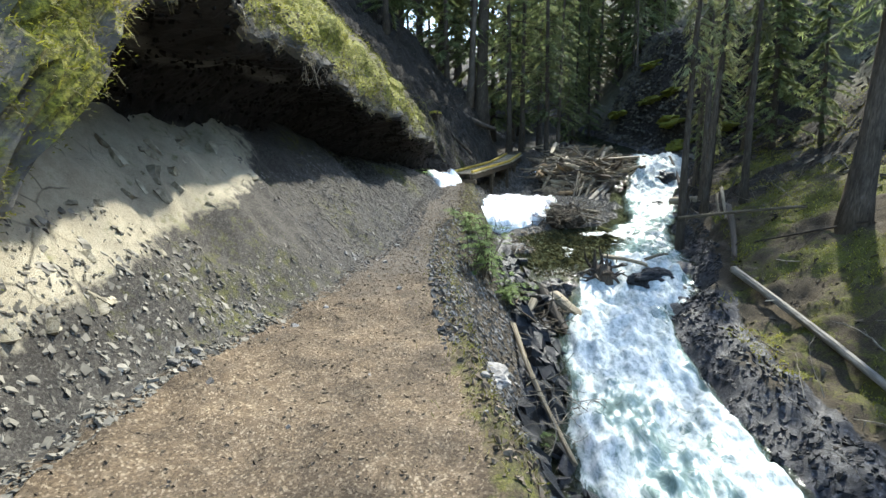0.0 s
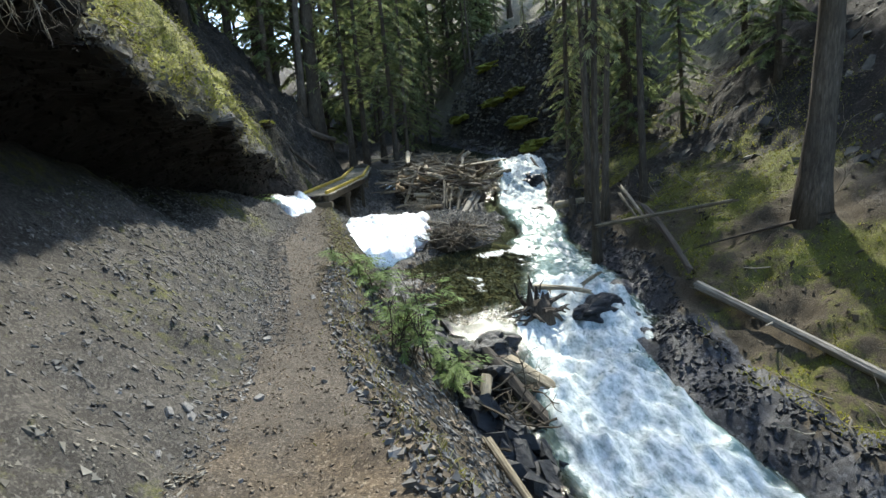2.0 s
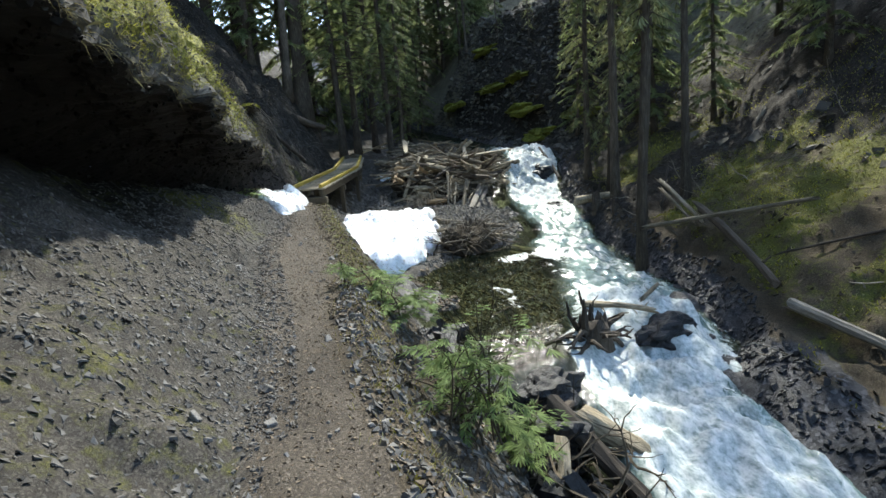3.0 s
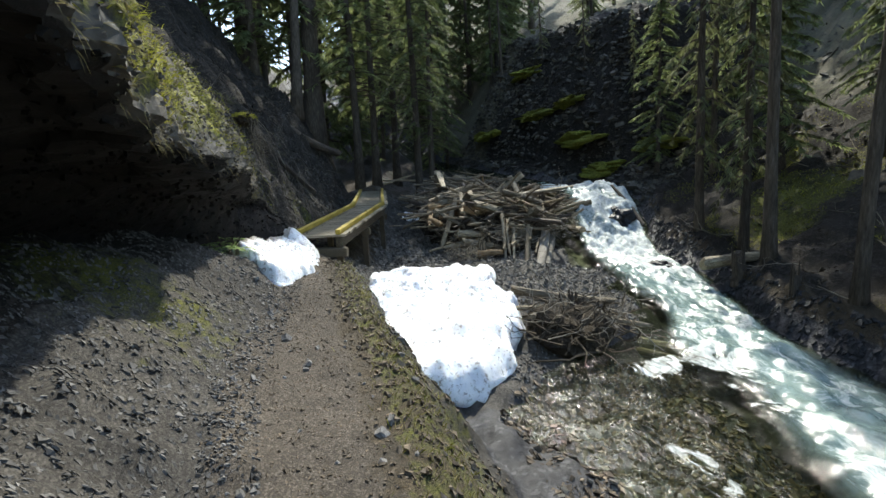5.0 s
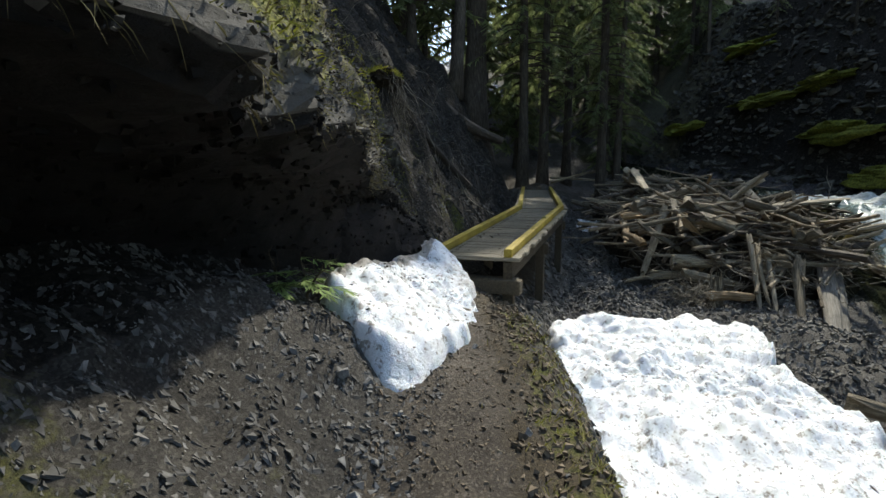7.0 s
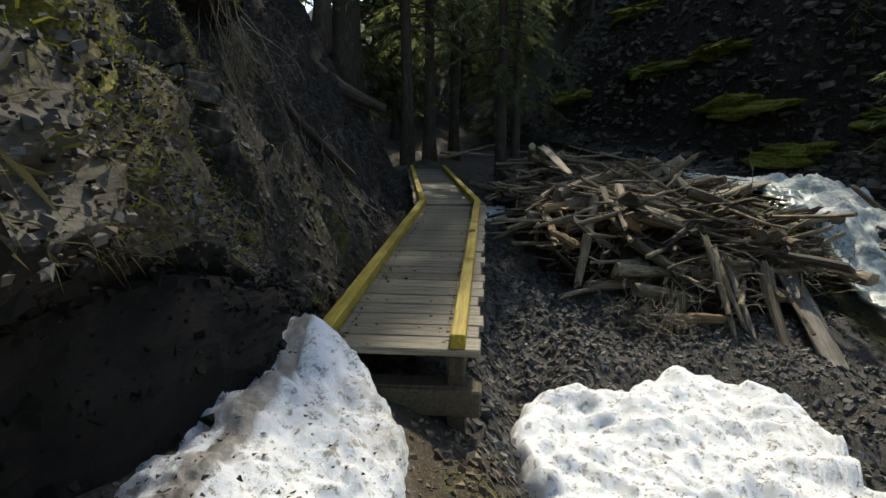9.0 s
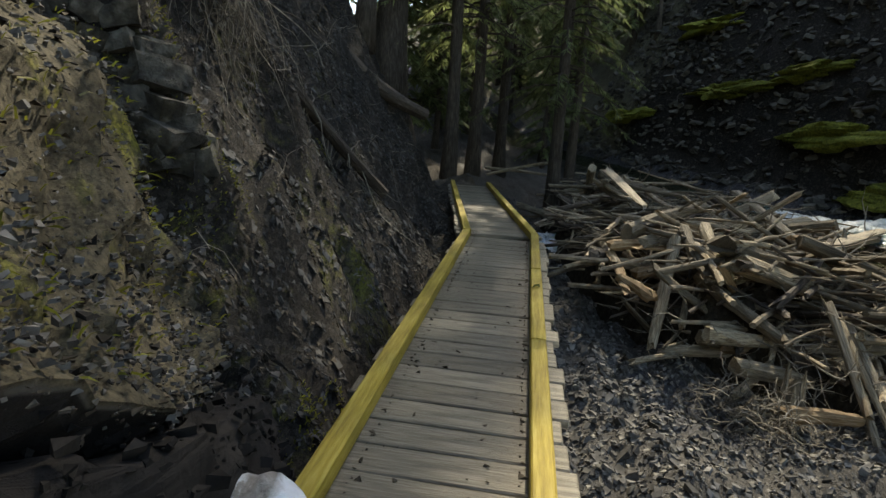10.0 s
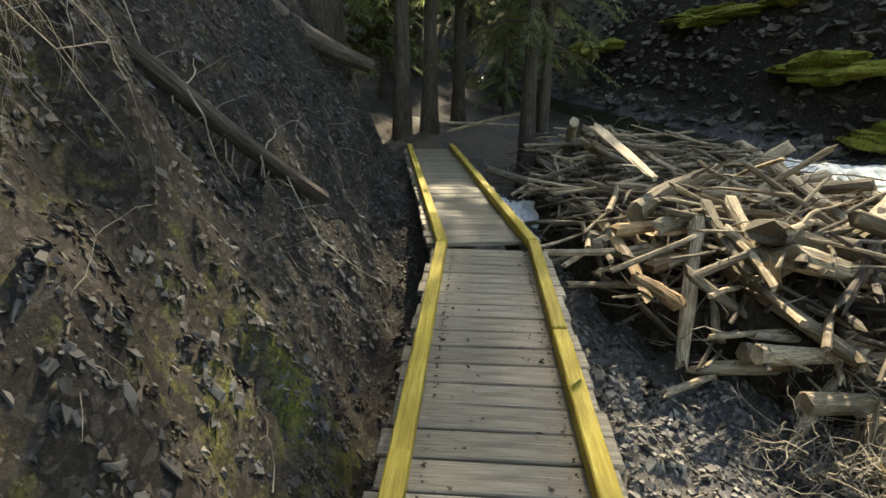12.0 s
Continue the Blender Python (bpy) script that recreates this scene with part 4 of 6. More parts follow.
def forest():
    rnd = random.Random(77)
    spots = []
    tries = 0
    while len(spots) < 84 and tries < 9000:
        tries += 1
        x, y = (rnd.uniform(-26, 34), rnd.uniform(-4, 66)) if tries % 2 else (rnd.uniform(-7, 16), rnd.uniform(34, 62))
        lip = float(LIP_X(min(y, 22.0)))
        tl, wl, wr = float(TRAIL_L(y)), float(WATER_L(y)), float(WATER_R(y))
        left = x < (lip - 4.5 if y < 21 else tl - 4.0)
        right = x > wr + (6.5 if y < 25 else 4.0)
        back = y > 36 and not (tl - 0.8 < x < tl + 2.4)
        sky_gap = abs(x - (-0.06 + 0.082 * y)) < 0.6 + 0.02 * y and y > 24
        if not (left or right or back) or sky_gap or (x < 0 and y < 6) or (x > 26 and y < 14):
            continue
        if any((x - s[1]) ** 2 + (y - s[2]) ** 2 < (2.2 if y < 40 else 1.7) ** 2 for s in spots):
            continue
        kind, size = rnd.randrange(3), rnd.uniform(0.5, 0.7) if x > 2 and y < 50 else rnd.uniform(0.85, 1.2)
        size = sunny_size(x, y, (24, 27, 20)[kind], size, 4.0)
        if size < 0.3:
            continue
        spots.append((kind, x, y, rnd.uniform(0, 360), size, rnd.uniform(-2, 2), rnd.uniform(-2, 2)))
    plant(FAR_TREES, spots, "tall dark green forest conifer with drooping boughs", "forest conifers")


forest()
plant(FAR_TREES, [(0, 2.0, 32.4, 40, 0.9, 0, 0), (2, 0.4, 30.6, 120, 0.85, 0, 0), (2, 3.6, 36.0, 200, 1.0, 0, 0), (0, -1.2, 33.0, 290, 0.9, 0, 0), (2, -2.6, 26.5, 10, 0.8, 0, 0)],
      "dense dark green conifer on the bank above the trail", "conifers above the trail")
plant(NEAR_TREES, [(2, 13.0, 25.4, 15, 0.9, 0, 3), (0, 13.3, 28.6, 75, 0.95, 0, 3), (2, 13.4, 32.0, 130, 1.0, 0, 3), (0, 13.2, 35.8, 190, 1.0, 0, 2), (2, 12.6, 21.6, 230, 1.0, 0, 2)],
      "small drooping conifer on the dark rock ledges", "conifers on the ledges", 12)

plant(FAR_TREES, [(2, 12.2, 23.4, 15, 0.4, 0, 3), (2, 12.4, 19.4, 95, 0.55, 0, 2), (2, 12.6, 17.2, 170, 0.42, 0, 2), (0, 13.6, 21.4, 250, 0.55, 0, 2)],
      "bushy dark conifer on the shaded creek bank", "conifers on the creek bank")
plant(FAR_TREES, [(2, 13.2, 14.4, 60, 0.5, 0, 0), (2, 15.2, 17.2, 130, 0.55, 0, 0), (0, 16.8, 13.0, 310, 0.5, 0, 0), (2, 14.0, 10.4, 20, 0.45, 0, 0)], "dark bushy conifer on the hillside over the moss", "forest conifers")
plant(FAR_TREES, [(2, 13.8, 38.2, 20, 0.7, 0, 0), (2, 15.4, 40.6, 80, 0.75, 0, 0), (2, 14.6, 43.2, 140, 0.85, 0, 0), (2, 17.2, 42.4, 200, 0.8, 0, 0), (2, 18.8, 45.6, 260, 0.9, 0, 0), (2, 16.4, 46.8, 320, 0.95, 0, 0), (2, 20.6, 48.6, 50, 0.9, 0, 0)],
      "bushy conifer on the far hillside", "forest conifers", 20)

plant(FAR_TREES, [(2, 8.4, 34.6, 40, 0.4, 0, 0)], "bushy conifer behind the log jam", "forest conifers")

# ---- logs ----


def log_mesh(seed, length, r, kind, jag=0.1, stubs=2, sides=9, squash=1.0, bend=1.0):
    """A weathered log along z, from 0 to length: tapered, slightly bent, with broken ends and branch stubs."""
    rnd = random.Random(seed)
    p = Pile()
    n = 7
    bx, by = rnd.uniform(-0.04, 0.04) * length * bend, rnd.uniform(-0.04, 0.04) * length * bend
    pts = [Vector((bx * math.sin(math.pi * k / (n - 1)), by * math.sin(math.pi * k / (n - 1)), length * k / (n - 1))) for k in range(n)]
    v, f = tube(pts, [r * (1.08 - 0.3 * k / (n - 1)) for k in range(n)], sides, jag, seed)
    p.add(v, f)
    for _ in range(stubs):
        q = pts[rnd.randrange(1, n - 1)]
        an = rnd.uniform(0, 6.28)
        o = Vector((math.cos(an), math.sin(an), rnd.uniform(0.1, 0.8)))
        l = r * rnd.uniform(1.6, 4)
        v, f = tube([q, q + o * l], [r * 0.28, r * 0.14], 5, 0.01, seed + 3)
        p.add(v, f)
    p.v = [(x, y * squash, z) for x, y, z in p.v]
    return p.mesh("log", kind, False)


def put_between(mesh, name, a, b, length, label, category="log", group="", roll=0.0):
    a, b = Vector(a), Vector(b)
    ob = new(name, mesh)
    d = b - a
    ob.matrix_basis = Matrix.Translation(a) @ d.to_track_quat("Z", "Y").to_matrix().to_4x4() @ Matrix.Rotation(roll, 4, "Z") @ Matrix.Diagonal((1, 1, d.length / length, 1))
    return tagged(ob, label, category, group)


LOGS = []
for k in range(9):
    L, R = [(2.2, 0.085), (1.6, 0.05), (2.8, 0.11), (1.2, 0.035), (1.9, 0.06), (2.4, 0.04), (1.4, 0.024), (3.0, 0.14), (1.8, 0.02)][k]
    LOGS.append((log_mesh(300 + k, L, R, [M_LOG, M_LOG, M_LOG, M_LOG, M_LOG_DARK, M_LOG, M_LOG_DARK, M_LOG, M_LOG][k]), L, R))
LOGS.append((log_mesh(350, 4.4, 0.072, M_LOG_GREY, 0.08, 3, 9, 1.0, 0.2), 4.4, 0.072))
for k, (L, R, mat) in enumerate(((1.7, 0.09, M_LOG), (1.2, 0.11, M_LOG), (1.1, 0.075, M_LOG_WARM), (1.5, 0.07, M_LOG_DARK), (2.0, 0.045, M_LOG_DARK))):
    LOGS.append((log_mesh(360 + k, L, R, mat, 0.16, 1, 8, 0.38 if k < 3 else 1.0), L, R))
WARM = log_mesh(320, 1.0, 0.08, M_LOG_WARM, 0.12, 0)


def jam_top(x, y):
    """Height of the log jam's surface over the gravel."""
    cx = 6.95 + 0.06 * (y - 24)
    u = (x - cx) / 2.2
    w = (y - 25.3) / 3.7
    q = u * u + w * w
    return 0.0 if q >= 1 else 1.5 * (1 - q) ** 0.3


def build_jam():
    rnd = random.Random(12)
    n = 0
    while n < 340:
        x, y = rnd.uniform(3.8, 9.2), rnd.uniform(21.9, 28.9) if n < 215 else rnd.uniform(21.9, 24.2)
        h = jam_top(x, y)
        if h <= 0.02:
            continue
        base = gz(x, y)
        me, L, R = LOGS[rnd.choice((0, 1, 1, 3, 3, 3, 3, 4, 5, 5, 5, 5, 6, 6, 6, 8, 8, 8, 8, 0, 10, 12, 13, 14, 14))]
        z = base + h * (rnd.uniform(0.35, 1.02) ** 0.7 if n < 215 else rnd.uniform(0.15, 1.0))
        an = rnd.choice((rnd.gauss(2.5, 0.5), rnd.gauss(0.5, 0.5), rnd.uniform(0, 6.28)))
        tilt = rnd.choice((rnd.gauss(0.0, 0.2), rnd.gauss(0.0, 0.2), rnd.uniform(-0.75, 0.75)))
        d = Vector((math.cos(an) * math.cos(tilt), math.sin(an) * math.cos(tilt), math.sin(tilt)))
        c = Vector((x, y, z))
        s = rnd.uniform(0.55, 1.05) * L
        put_between(me, "log", c - d * s / 2, c + d * s / 2, L, "sun-bleached driftwood log in the jam" if me.materials[0] == M_LOG else "broken orange-brown heartwood piece in the jam" if me.materials[0] == M_LOG_WARM else "dark wet driftwood log in the jam", "log", "logs of the jam", rnd.uniform(0, 6.28))
        n += 1


build_jam()
for k, (L, R, mat, flat) in enumerate(((4.4, 0.12, M_LOG_GREY, 0.5), (1.15, 0.045, M_LOG_PALE, 1.0), (0.8, 0.085, M_LOG, 0.8), (2.9, 0.13, M_LOG_PALE, 0.45), (1.95, 0.17, M_LOG, 0.7), (3.2, 0.08, M_LOG_PALE, 0.8), (2.0, 0.1, M_LOG_PALE, 0.4), (2.1, 0.08, M_LOG, 0.9))):
    LOGS.append((log_mesh(380 + k, L, R, mat, 0.14, 1, 10, flat, 0.35), L, R))
KEY = [  # ends, mesh, label
    ((7.8, 23.0, 0.88), (5.2, 19.5, -0.52), 15, "long split grey log slanting down to the gravel"),
    ((7.95, 22.95, 0.7), (5.5, 19.75, -0.5), 15, "long split grey log slanting down to the gravel"),
    ((5.98, 22.35, 0.97), (5.5, 21.3, -0.08), 16, "pale leaning driftwood pole, bare"),
    ((6.3, 22.35, 0.74), (5.68, 21.2, -0.06), 16, "pale leaning driftwood pole, bare"),
    ((6.12, 22.3, 0.8), (5.6, 21.25, 0.0), 3, "thin tan leaning stick"),
    ((6.4, 21.7, 0.55), (5.9, 20.95, -0.14), 17, "thick sawn-off pale log leaning on the jam"),
    ((6.8, 23.15, 1.4), (9.6, 24.4, 1.52), 18, "long pale split log jutting over the falls"),
    ((5.35, 23.3, 1.42), (7.25, 23.35, 0.88), 19, "thick layered split log with orange grain"),
    ((5.45, 23.1, 1.22), (7.45, 22.95, 0.66), 19, "thick grey split log under another"),
    ((5.15, 25.7, 1.2), (4.6, 24.2, 0.95), 0, "slim brown log of the jam's edge"),
    ((4.72, 24.55, 1.05), (4.4, 23.68, 0.76), 12, "broken orange-tan slab with a jagged end"),
    ((8.28, 26.1, 1.95), (7.0, 23.2, 1.12), 20, "sun-bleached pole lying across the jam"),
    ((5.83, 26.6, 2.2), (5.25, 24.7, 1.74), 21, "pale squared driftwood log"),
    ((6.1, 26.9, 2.2), (5.5, 25.3, 1.85), 5, "thin brown pole on the jam"),
    ((5.35, 24.05, 1.3), (4.6, 23.3, 0.15), 22, "grey log leaning against the jam"),
    ((5.36, 23.75, 1.34), (5.5, 23.2, 1.06), 16, "short yellowish stick on the jam"),
    ((5.6, 24.2, 1.45), (5.2, 23.2, 1.0), 22, "grey log slanting over the jam's face"),
    ((5.85, 24.1, 1.5), (5.4, 23.15, 1.1), 22, "grey log slanting over the jam's face"),
    ((5.0, 24.6, 1.35), (6.5, 24.9, 1.75), 2, "pale round log across the jam"),
    ((4.85, 22.75, 0.48), (5.85, 22.5, 0.42), 0, "pale log with an orange broken flank"),
    ((6.2, 29.6, 2.33), (4.9, 30.3, 1.95), 5, "pale log lying beside the trail"),
    ((4.9, 30.6, 2.1), (7.0, 31.2, 2.0), 5, "pale log lying beside the trail"),
]
for a, b, k, label in KEY:
    put_between(LOGS[k][0], "log", a, b, LOGS[k][1], label, "log", "logs of the jam")

# logs along the creek
for k, (L, R, mat) in enumerate(((1.75, 0.1, M_LOG_DARK), (0.9, 0.125, M_LOG), (0.95, 0.07, M_LOG_PALE), (0.7, 0.07, M_LOG_GREY))):
    LOGS.append((log_mesh(395 + k, L, R, mat, 0.03, 1, 12, 1.0, 0.3), L, R))
CREEK = [
    ((1.93, 9.78, -1.0), (2.34, 8.15, -1.75), 23, "dark wet log slanting into the rapids"),
    ((2.12, 9.58, -1.1), (2.74, 8.92, -1.5), 24, "short thick log wedged among creek rocks"),
    ((1.74, 9.3, -1.12), (1.3, 8.5, -1.5), 25, "peeled tan log wedged among creek rocks"),
    ((1.38, 8.92, -1.46), (1.97, 8.6, -1.58), 26, "sawn grey log wedged among creek rocks"),
    ((1.55, 9.75, -1.1), (2.35, 10.0, -1.22), 4, "dark log under the wedged jam"),
    ((7.3, 12.9, 0.27), (6.15, 10.45, -0.55), 13, "dark rotten log on the mossy bank"),
    ((8.0, 14.6, 0.66), (7.15, 12.7, 0.06), 16, "bleached thin pole leaning over the moss"),
    ((7.75, 14.3, 0.5), (7.05, 12.75, 0.0), 3, "bleached thin stick leaning over the moss"),
    ((1.15, 8.0, -1.15), (1.5, 5.4, -1.95), 5, "thin dark fallen pole on the bank"),
    ((5.93, 10.1, -0.72), (5.95, 5.9, -1.62), 9, "long bare fallen log on the mossy bank"),
    ((6.12, 13.0, -0.02), (7.95, 11.15, 0.42), 5, "slim pale fallen pole across the moss"),
    ((4.45, 16.85, -0.6), (5.45, 15.7, -0.82), 7, "weathered log at the pool's edge"),
    ((4.55, 16.65, -0.72), (5.3, 15.55, -0.9), 17, "weathered split log at the pool's edge"),
    ((3.9, 17.9, -0.1), (5.3, 17.0, -0.3), 22, "dark grey log behind the brush pile"),
    ((8.1, 14.6, 0.1), (8.65, 15.0, 0.95), 6, "leaning grey dead stick on moss"),
]
for a, b, k, label in CREEK:
    put_between(LOGS[k][0], "log", a, b, LOGS[k][1], label, "log", "logs along the creek")

# ---- loose stones, litter and twigs ----
M_SHALE = plain("dark_shale", [(0.3, (0.026, 0.024, 0.021)), (0.6, (0.07, 0.066, 0.058)), (0.85, (0.16, 0.152, 0.135))], 7, 0.8, 0.35, None, 25, 0.6, 0.01, "island", 1.2, 0.2, 1.5)
# Blackened copy of the shale, for chips lying in shade.
M_SHALE_SHADED = plain("shaded_shale", [(0.3, (0.008, 0.007, 0.006)), (0.6, (0.02, 0.018, 0.016)), (0.85, (0.05, 0.046, 0.04))], 7, 0.95, 0.15, None, 25, 0.6, 0.01, "island", 1.2, 0.5, 1.5)
M_LEDGE = plain("ledge_rock", [(0.3, (0.034, 0.031, 0.026)), (0.6, (0.095, 0.088, 0.072)), (0.85, (0.21, 0.195, 0.165))], 7, 0.85, 0.3, None, 25, 0.6, 0.01, "island", 1.2, 0.4, 1.5)
M_STICK = plain("bleached_stick", [(0.3, (0.09, 0.07, 0.046)), (0.55, (0.23, 0.185, 0.125)), (0.8, (0.42, 0.36, 0.26))], 8, 0.85, 0.25, None, 30, 0.5, 0.005, "island", 1.5, 0.4, 1.35)
M_GRAVEL = plain("tan_gravel", [(0.3, (0.07, 0.054, 0.037)), (0.6, (0.165, 0.13, 0.092)), (0.85, (0.34, 0.29, 0.22))], 20, 0.9, 0.25, None, 40, 0.4, 0.004, "island", 1.3, 0.4, 1.5)
M_TAN = plain("buff_chip", [(0.3, (0.1, 0.092, 0.076)), (0.6, (0.2, 0.186, 0.155)), (0.85, (0.38, 0.355, 0.3))], 12, 0.9, 0.25, None, 40, 0.4, 0.004, "island", 1.3, 0.4, 1.4)
M_CLIFFBLOCK = plain("cliff_block", [(0.3, (0.04, 0.037, 0.033)), (0.6, (0.115, 0.108, 0.096)), (0.85, (0.26, 0.245, 0.22))], 7, 0.9, 0.25, None, 25, 0.6, 0.01, "island", 1.2, 0.5, 1.4)


def stone_soup(name, xs, ys, sizes, flat, material, seed, sink=0.3, zs=None, chip=False):
    """Many angular chips as one mesh, each a jittered, turned and flattened block."""
    g = np.random.default_rng(seed)
    n = len(xs)
    corner = np.array([(x, y, z) for z in (-1, 1) for y in (-1, 1) for x in (-1, 1)], float) * 0.5
    if chip:
        corner = np.array([(x, y, z) for z in (-0.5, 0.5) for x, y in ((0.55, 0.1), (-0.35, 0.45), (-0.3, -0.5))])
    m = len(corner)
    V = np.repeat(corner[None], n, 0) * (1 + g.uniform(-0.45, 0.35, (n, m, 3)))
    V[:, :, 2] *= flat[0] + (flat[1] - flat[0]) * g.random((n, 1))
    V[:, :, 1] *= g.uniform(0.55, 1.0, (n, 1))
    a, b, c = g.uniform(0, 6.28, n), g.normal(0, 0.35, n), g.normal(0, 0.35, n)
    ca, sa, cb, sb, cc, sc = np.cos(a), np.sin(a), np.cos(b), np.sin(b), np.cos(c), np.sin(c)
    x, y, z = V[..., 0], V[..., 1], V[..., 2]
    y, z = y * cb[:, None] - z * sb[:, None], y * sb[:, None] + z * cb[:, None]
    x, z = x * cc[:, None] + z * sc[:, None], -x * sc[:, None] + z * cc[:, None]
    x, y = x * ca[:, None] - y * sa[:, None], x * sa[:, None] + y * ca[:, None]
    e = 0.06
    h = ground_z(xs, ys)
    dx, dy = (ground_z(xs + e, ys) - h) / e, (ground_z(xs, ys + e) - h) / e
    s = sizes[:, None]
    X, Y = xs[:, None] + x * s, ys[:, None] + y * s
    base = (h if zs is None else zs)[:, None]
    lie = np.clip(dx, -0.8, 0.8)[:, None] * x * s + np.clip(dy, -0.8, 0.8)[:, None] * y * s
    Z = base + z * s + s * (0.5 - sink) * np.mean(flat) + (lie if zs is None else 0)
    quad = np.array([(0, 2, 3, 1), (4, 5, 7, 6), (0, 1, 5, 4), (2, 6, 7, 3), (0, 4, 6, 2), (1, 3, 7, 5)])
    F = (quad[None] + 8 * np.arange(n)[:, None, None]).reshape(-1, 4)
    if chip:
        base_i = 6 * np.arange(n)[:, None, None]
        sides = (np.array([(0, 1, 4, 3), (1, 2, 5, 4), (2, 0, 3, 5)])[None] + base_i).reshape(-1, 4).tolist()
        F = sides + (np.array([(3, 4, 5)])[None] + base_i).reshape(-1, 3).tolist()
    return mesh_of(name, np.stack([X, Y, Z], -1).reshape(-1, 3), F, material)


def sizes_of(g, n, lo, hi, p=2.6):
    return lo + (hi - lo) * g.random(n) ** p


def stuff(name, me, label, category, parent=None):
    return tagged(new(name, me), label, category, kind="stuff")


def scatter():
    g = np.random.default_rng(5)
    n = 36000
    y = g.uniform(1.2, 19.3, n)
    tl = TRAIL_L(y)
    x = tl + 0.2 - np.interp(y, [0, 8, 13], [1.1, 1.7, 2.4]) * g.random(n) ** 1.35
    s = sizes_of(g, n, 0.006, 0.045, 3.0)
    keep = (y > 6.5) | (x > tl - 0.45)
    x, y, s = x[keep], y[keep], s[keep]
    k = y < 6.5
    stuff("scree_stones", stone_soup("scree_stones", x[k], y[k], s[k], (0.1, 0.35), M_TAN, 1, chip=True), "loose tan-grey rock chips under the buff wall", "scree")
    stuff("scree_stones", stone_soup("scree_stones", x[~k], y[~k], s[~k], (0.15, 0.45), M_STONE, 12, chip=True), "loose grey slaty scree on the bank", "scree")
    n = 15000
    y = g.uniform(8.5, 18.6, n)
    x = TRAIL_L(y) + 0.35 - 1.9 * g.random(n) ** 1.2
    s = sizes_of(g, n, 0.01, 0.042, 2.4)
    stuff("scree_stones", stone_soup("scree_stones", x, y, s, (0.2, 0.6), M_STONE, 18, chip=True), "coarse grey broken rock below the overhang", "scree")
    n = 22000
    y = g.uniform(1.0, 19.3, n)
    x = TRAIL_L(y) + (TRAIL_R(y) - TRAIL_L(y)) * g.random(n)
    s = sizes_of(g, n, 0.005, 0.03, 3.5)
    stuff("trail_gravel", stone_soup("trail_gravel", x, y, s, (0.3, 0.7), M_GRAVEL, 2, 0.42, chip=True), "small stones pressed into the dirt trail", "gravel")
    n = 12000
    y = g.uniform(2.0, 19.5, n)
    x = TRAIL_R(y) - 0.15 - 0.25 * np.clip((y - 6) / 5, 0, 1) * g.random(n) + (BANK_X(y) - TRAIL_R(y) + 0.1) * g.random(n)
    s = sizes_of(g, n, 0.007, 0.06, 3.2)
    stuff("bank_stones", stone_soup("bank_stones", x, y, s, (0.35, 0.8), M_GRAVEL, 3, chip=True), "broken brown-grey stones on the bank below the trail", "scree")
    n = 9000
    y = g.uniform(4.0, 12.5, n)
    x = TRAIL_R(y) - 0.25 + (BANK_X(y) - TRAIL_R(y) + 0.3) * g.random(n)
    s = sizes_of(g, n, 0.012, 0.085, 3.0)
    stuff("bank_stones", stone_soup("bank_stones", x, y, s, (0.25, 0.6), M_STONE, 33, chip=True), "dark grey slaty stones on the steep bank", "scree")
    n = 2200
    y = g.uniform(1.0, 4.6, n)
    x = TRAIL_L(y) + 0.2 - 0.9 * g.random(n) ** 1.3
    s = sizes_of(g, n, 0.01, 0.06, 3.2)
    stuff("scree_stones", stone_soup("scree_stones", x, y, s, (0.2, 0.5), M_TAN, 34), "tan-grey broken stones at the foot of the wall", "scree")
    n = 26000
    y = g.uniform(15.4, 30, n)
    x = BANK_X(y) - 0.5 + (WATER_L(y) - BANK_X(y) + 0.6) * g.random(n)
    s = sizes_of(g, n, 0.008, 0.065, 2.9)
    stuff("creek_gravel", stone_soup("creek_gravel", x, y, s, (0.4, 0.9), M_STONE, 4, chip=True), "grey rounded gravel of the creek bar", "gravel")
    n = 13000
    y = g.uniform(17.6, 23.4, n)
    x = BANK_X(y) - 0.4 + (6.9 - BANK_X(y)) * g.random(n)
    s = sizes_of(g, n, 0.012, 0.06, 2.6)
    light = g.random(n) < 0.4
    for pick, mat, seed in ((light, M_TAN, 45), (~light, M_STONE, 46)):
        stuff("creek_gravel", stone_soup("creek_gravel", x[pick], y[pick], s[pick], (0.4, 0.8), mat, seed), "mixed grey pebbles of the gravel bar", "gravel")
    n = 4500
    y = g.uniform(19.6, 28, n)
    x = TRAIL_R(y) - 0.5 + (BANK_X(y) + 1.4 - TRAIL_R(y)) * g.random(n)
    s = sizes_of(g, n, 0.015, 0.095, 2.6)
    stuff("creek_gravel", stone_soup("creek_gravel", x, y, s, (0.3, 0.7), M_CLIFFBLOCK, 44), "angular grey stones along the footbridge", "gravel")
    n = 60000
    y = g.uniform(19.0, 29, n)
    x = TRAIL_L(y) + 0.3 - 2.3 * g.random(n)
    s = sizes_of(g, n, 0.007, 0.038, 2.6)
    k = g.random(n) < 0.6
    stuff("leaf_litter", stone_soup("leaf_litter", x[k], y[k], s[k] * 1.1, (0.05, 0.14), M_LITTER, 5, 0.2, chip=True), "dead leaves and bark flakes on the dark slope", "litter")
    stuff("slope_stones", stone_soup("slope_stones", x[~k], y[~k], s[~k], (0.3, 0.8), M_SHALE, 6, chip=True), "grey stones strewn on the dark slope", "scree")
    n = 11000
    y = g.uniform(19.5, 30, n)
    x = TRAIL_L(y) - 1.9 - 4.5 * g.random(n) ** 1.3
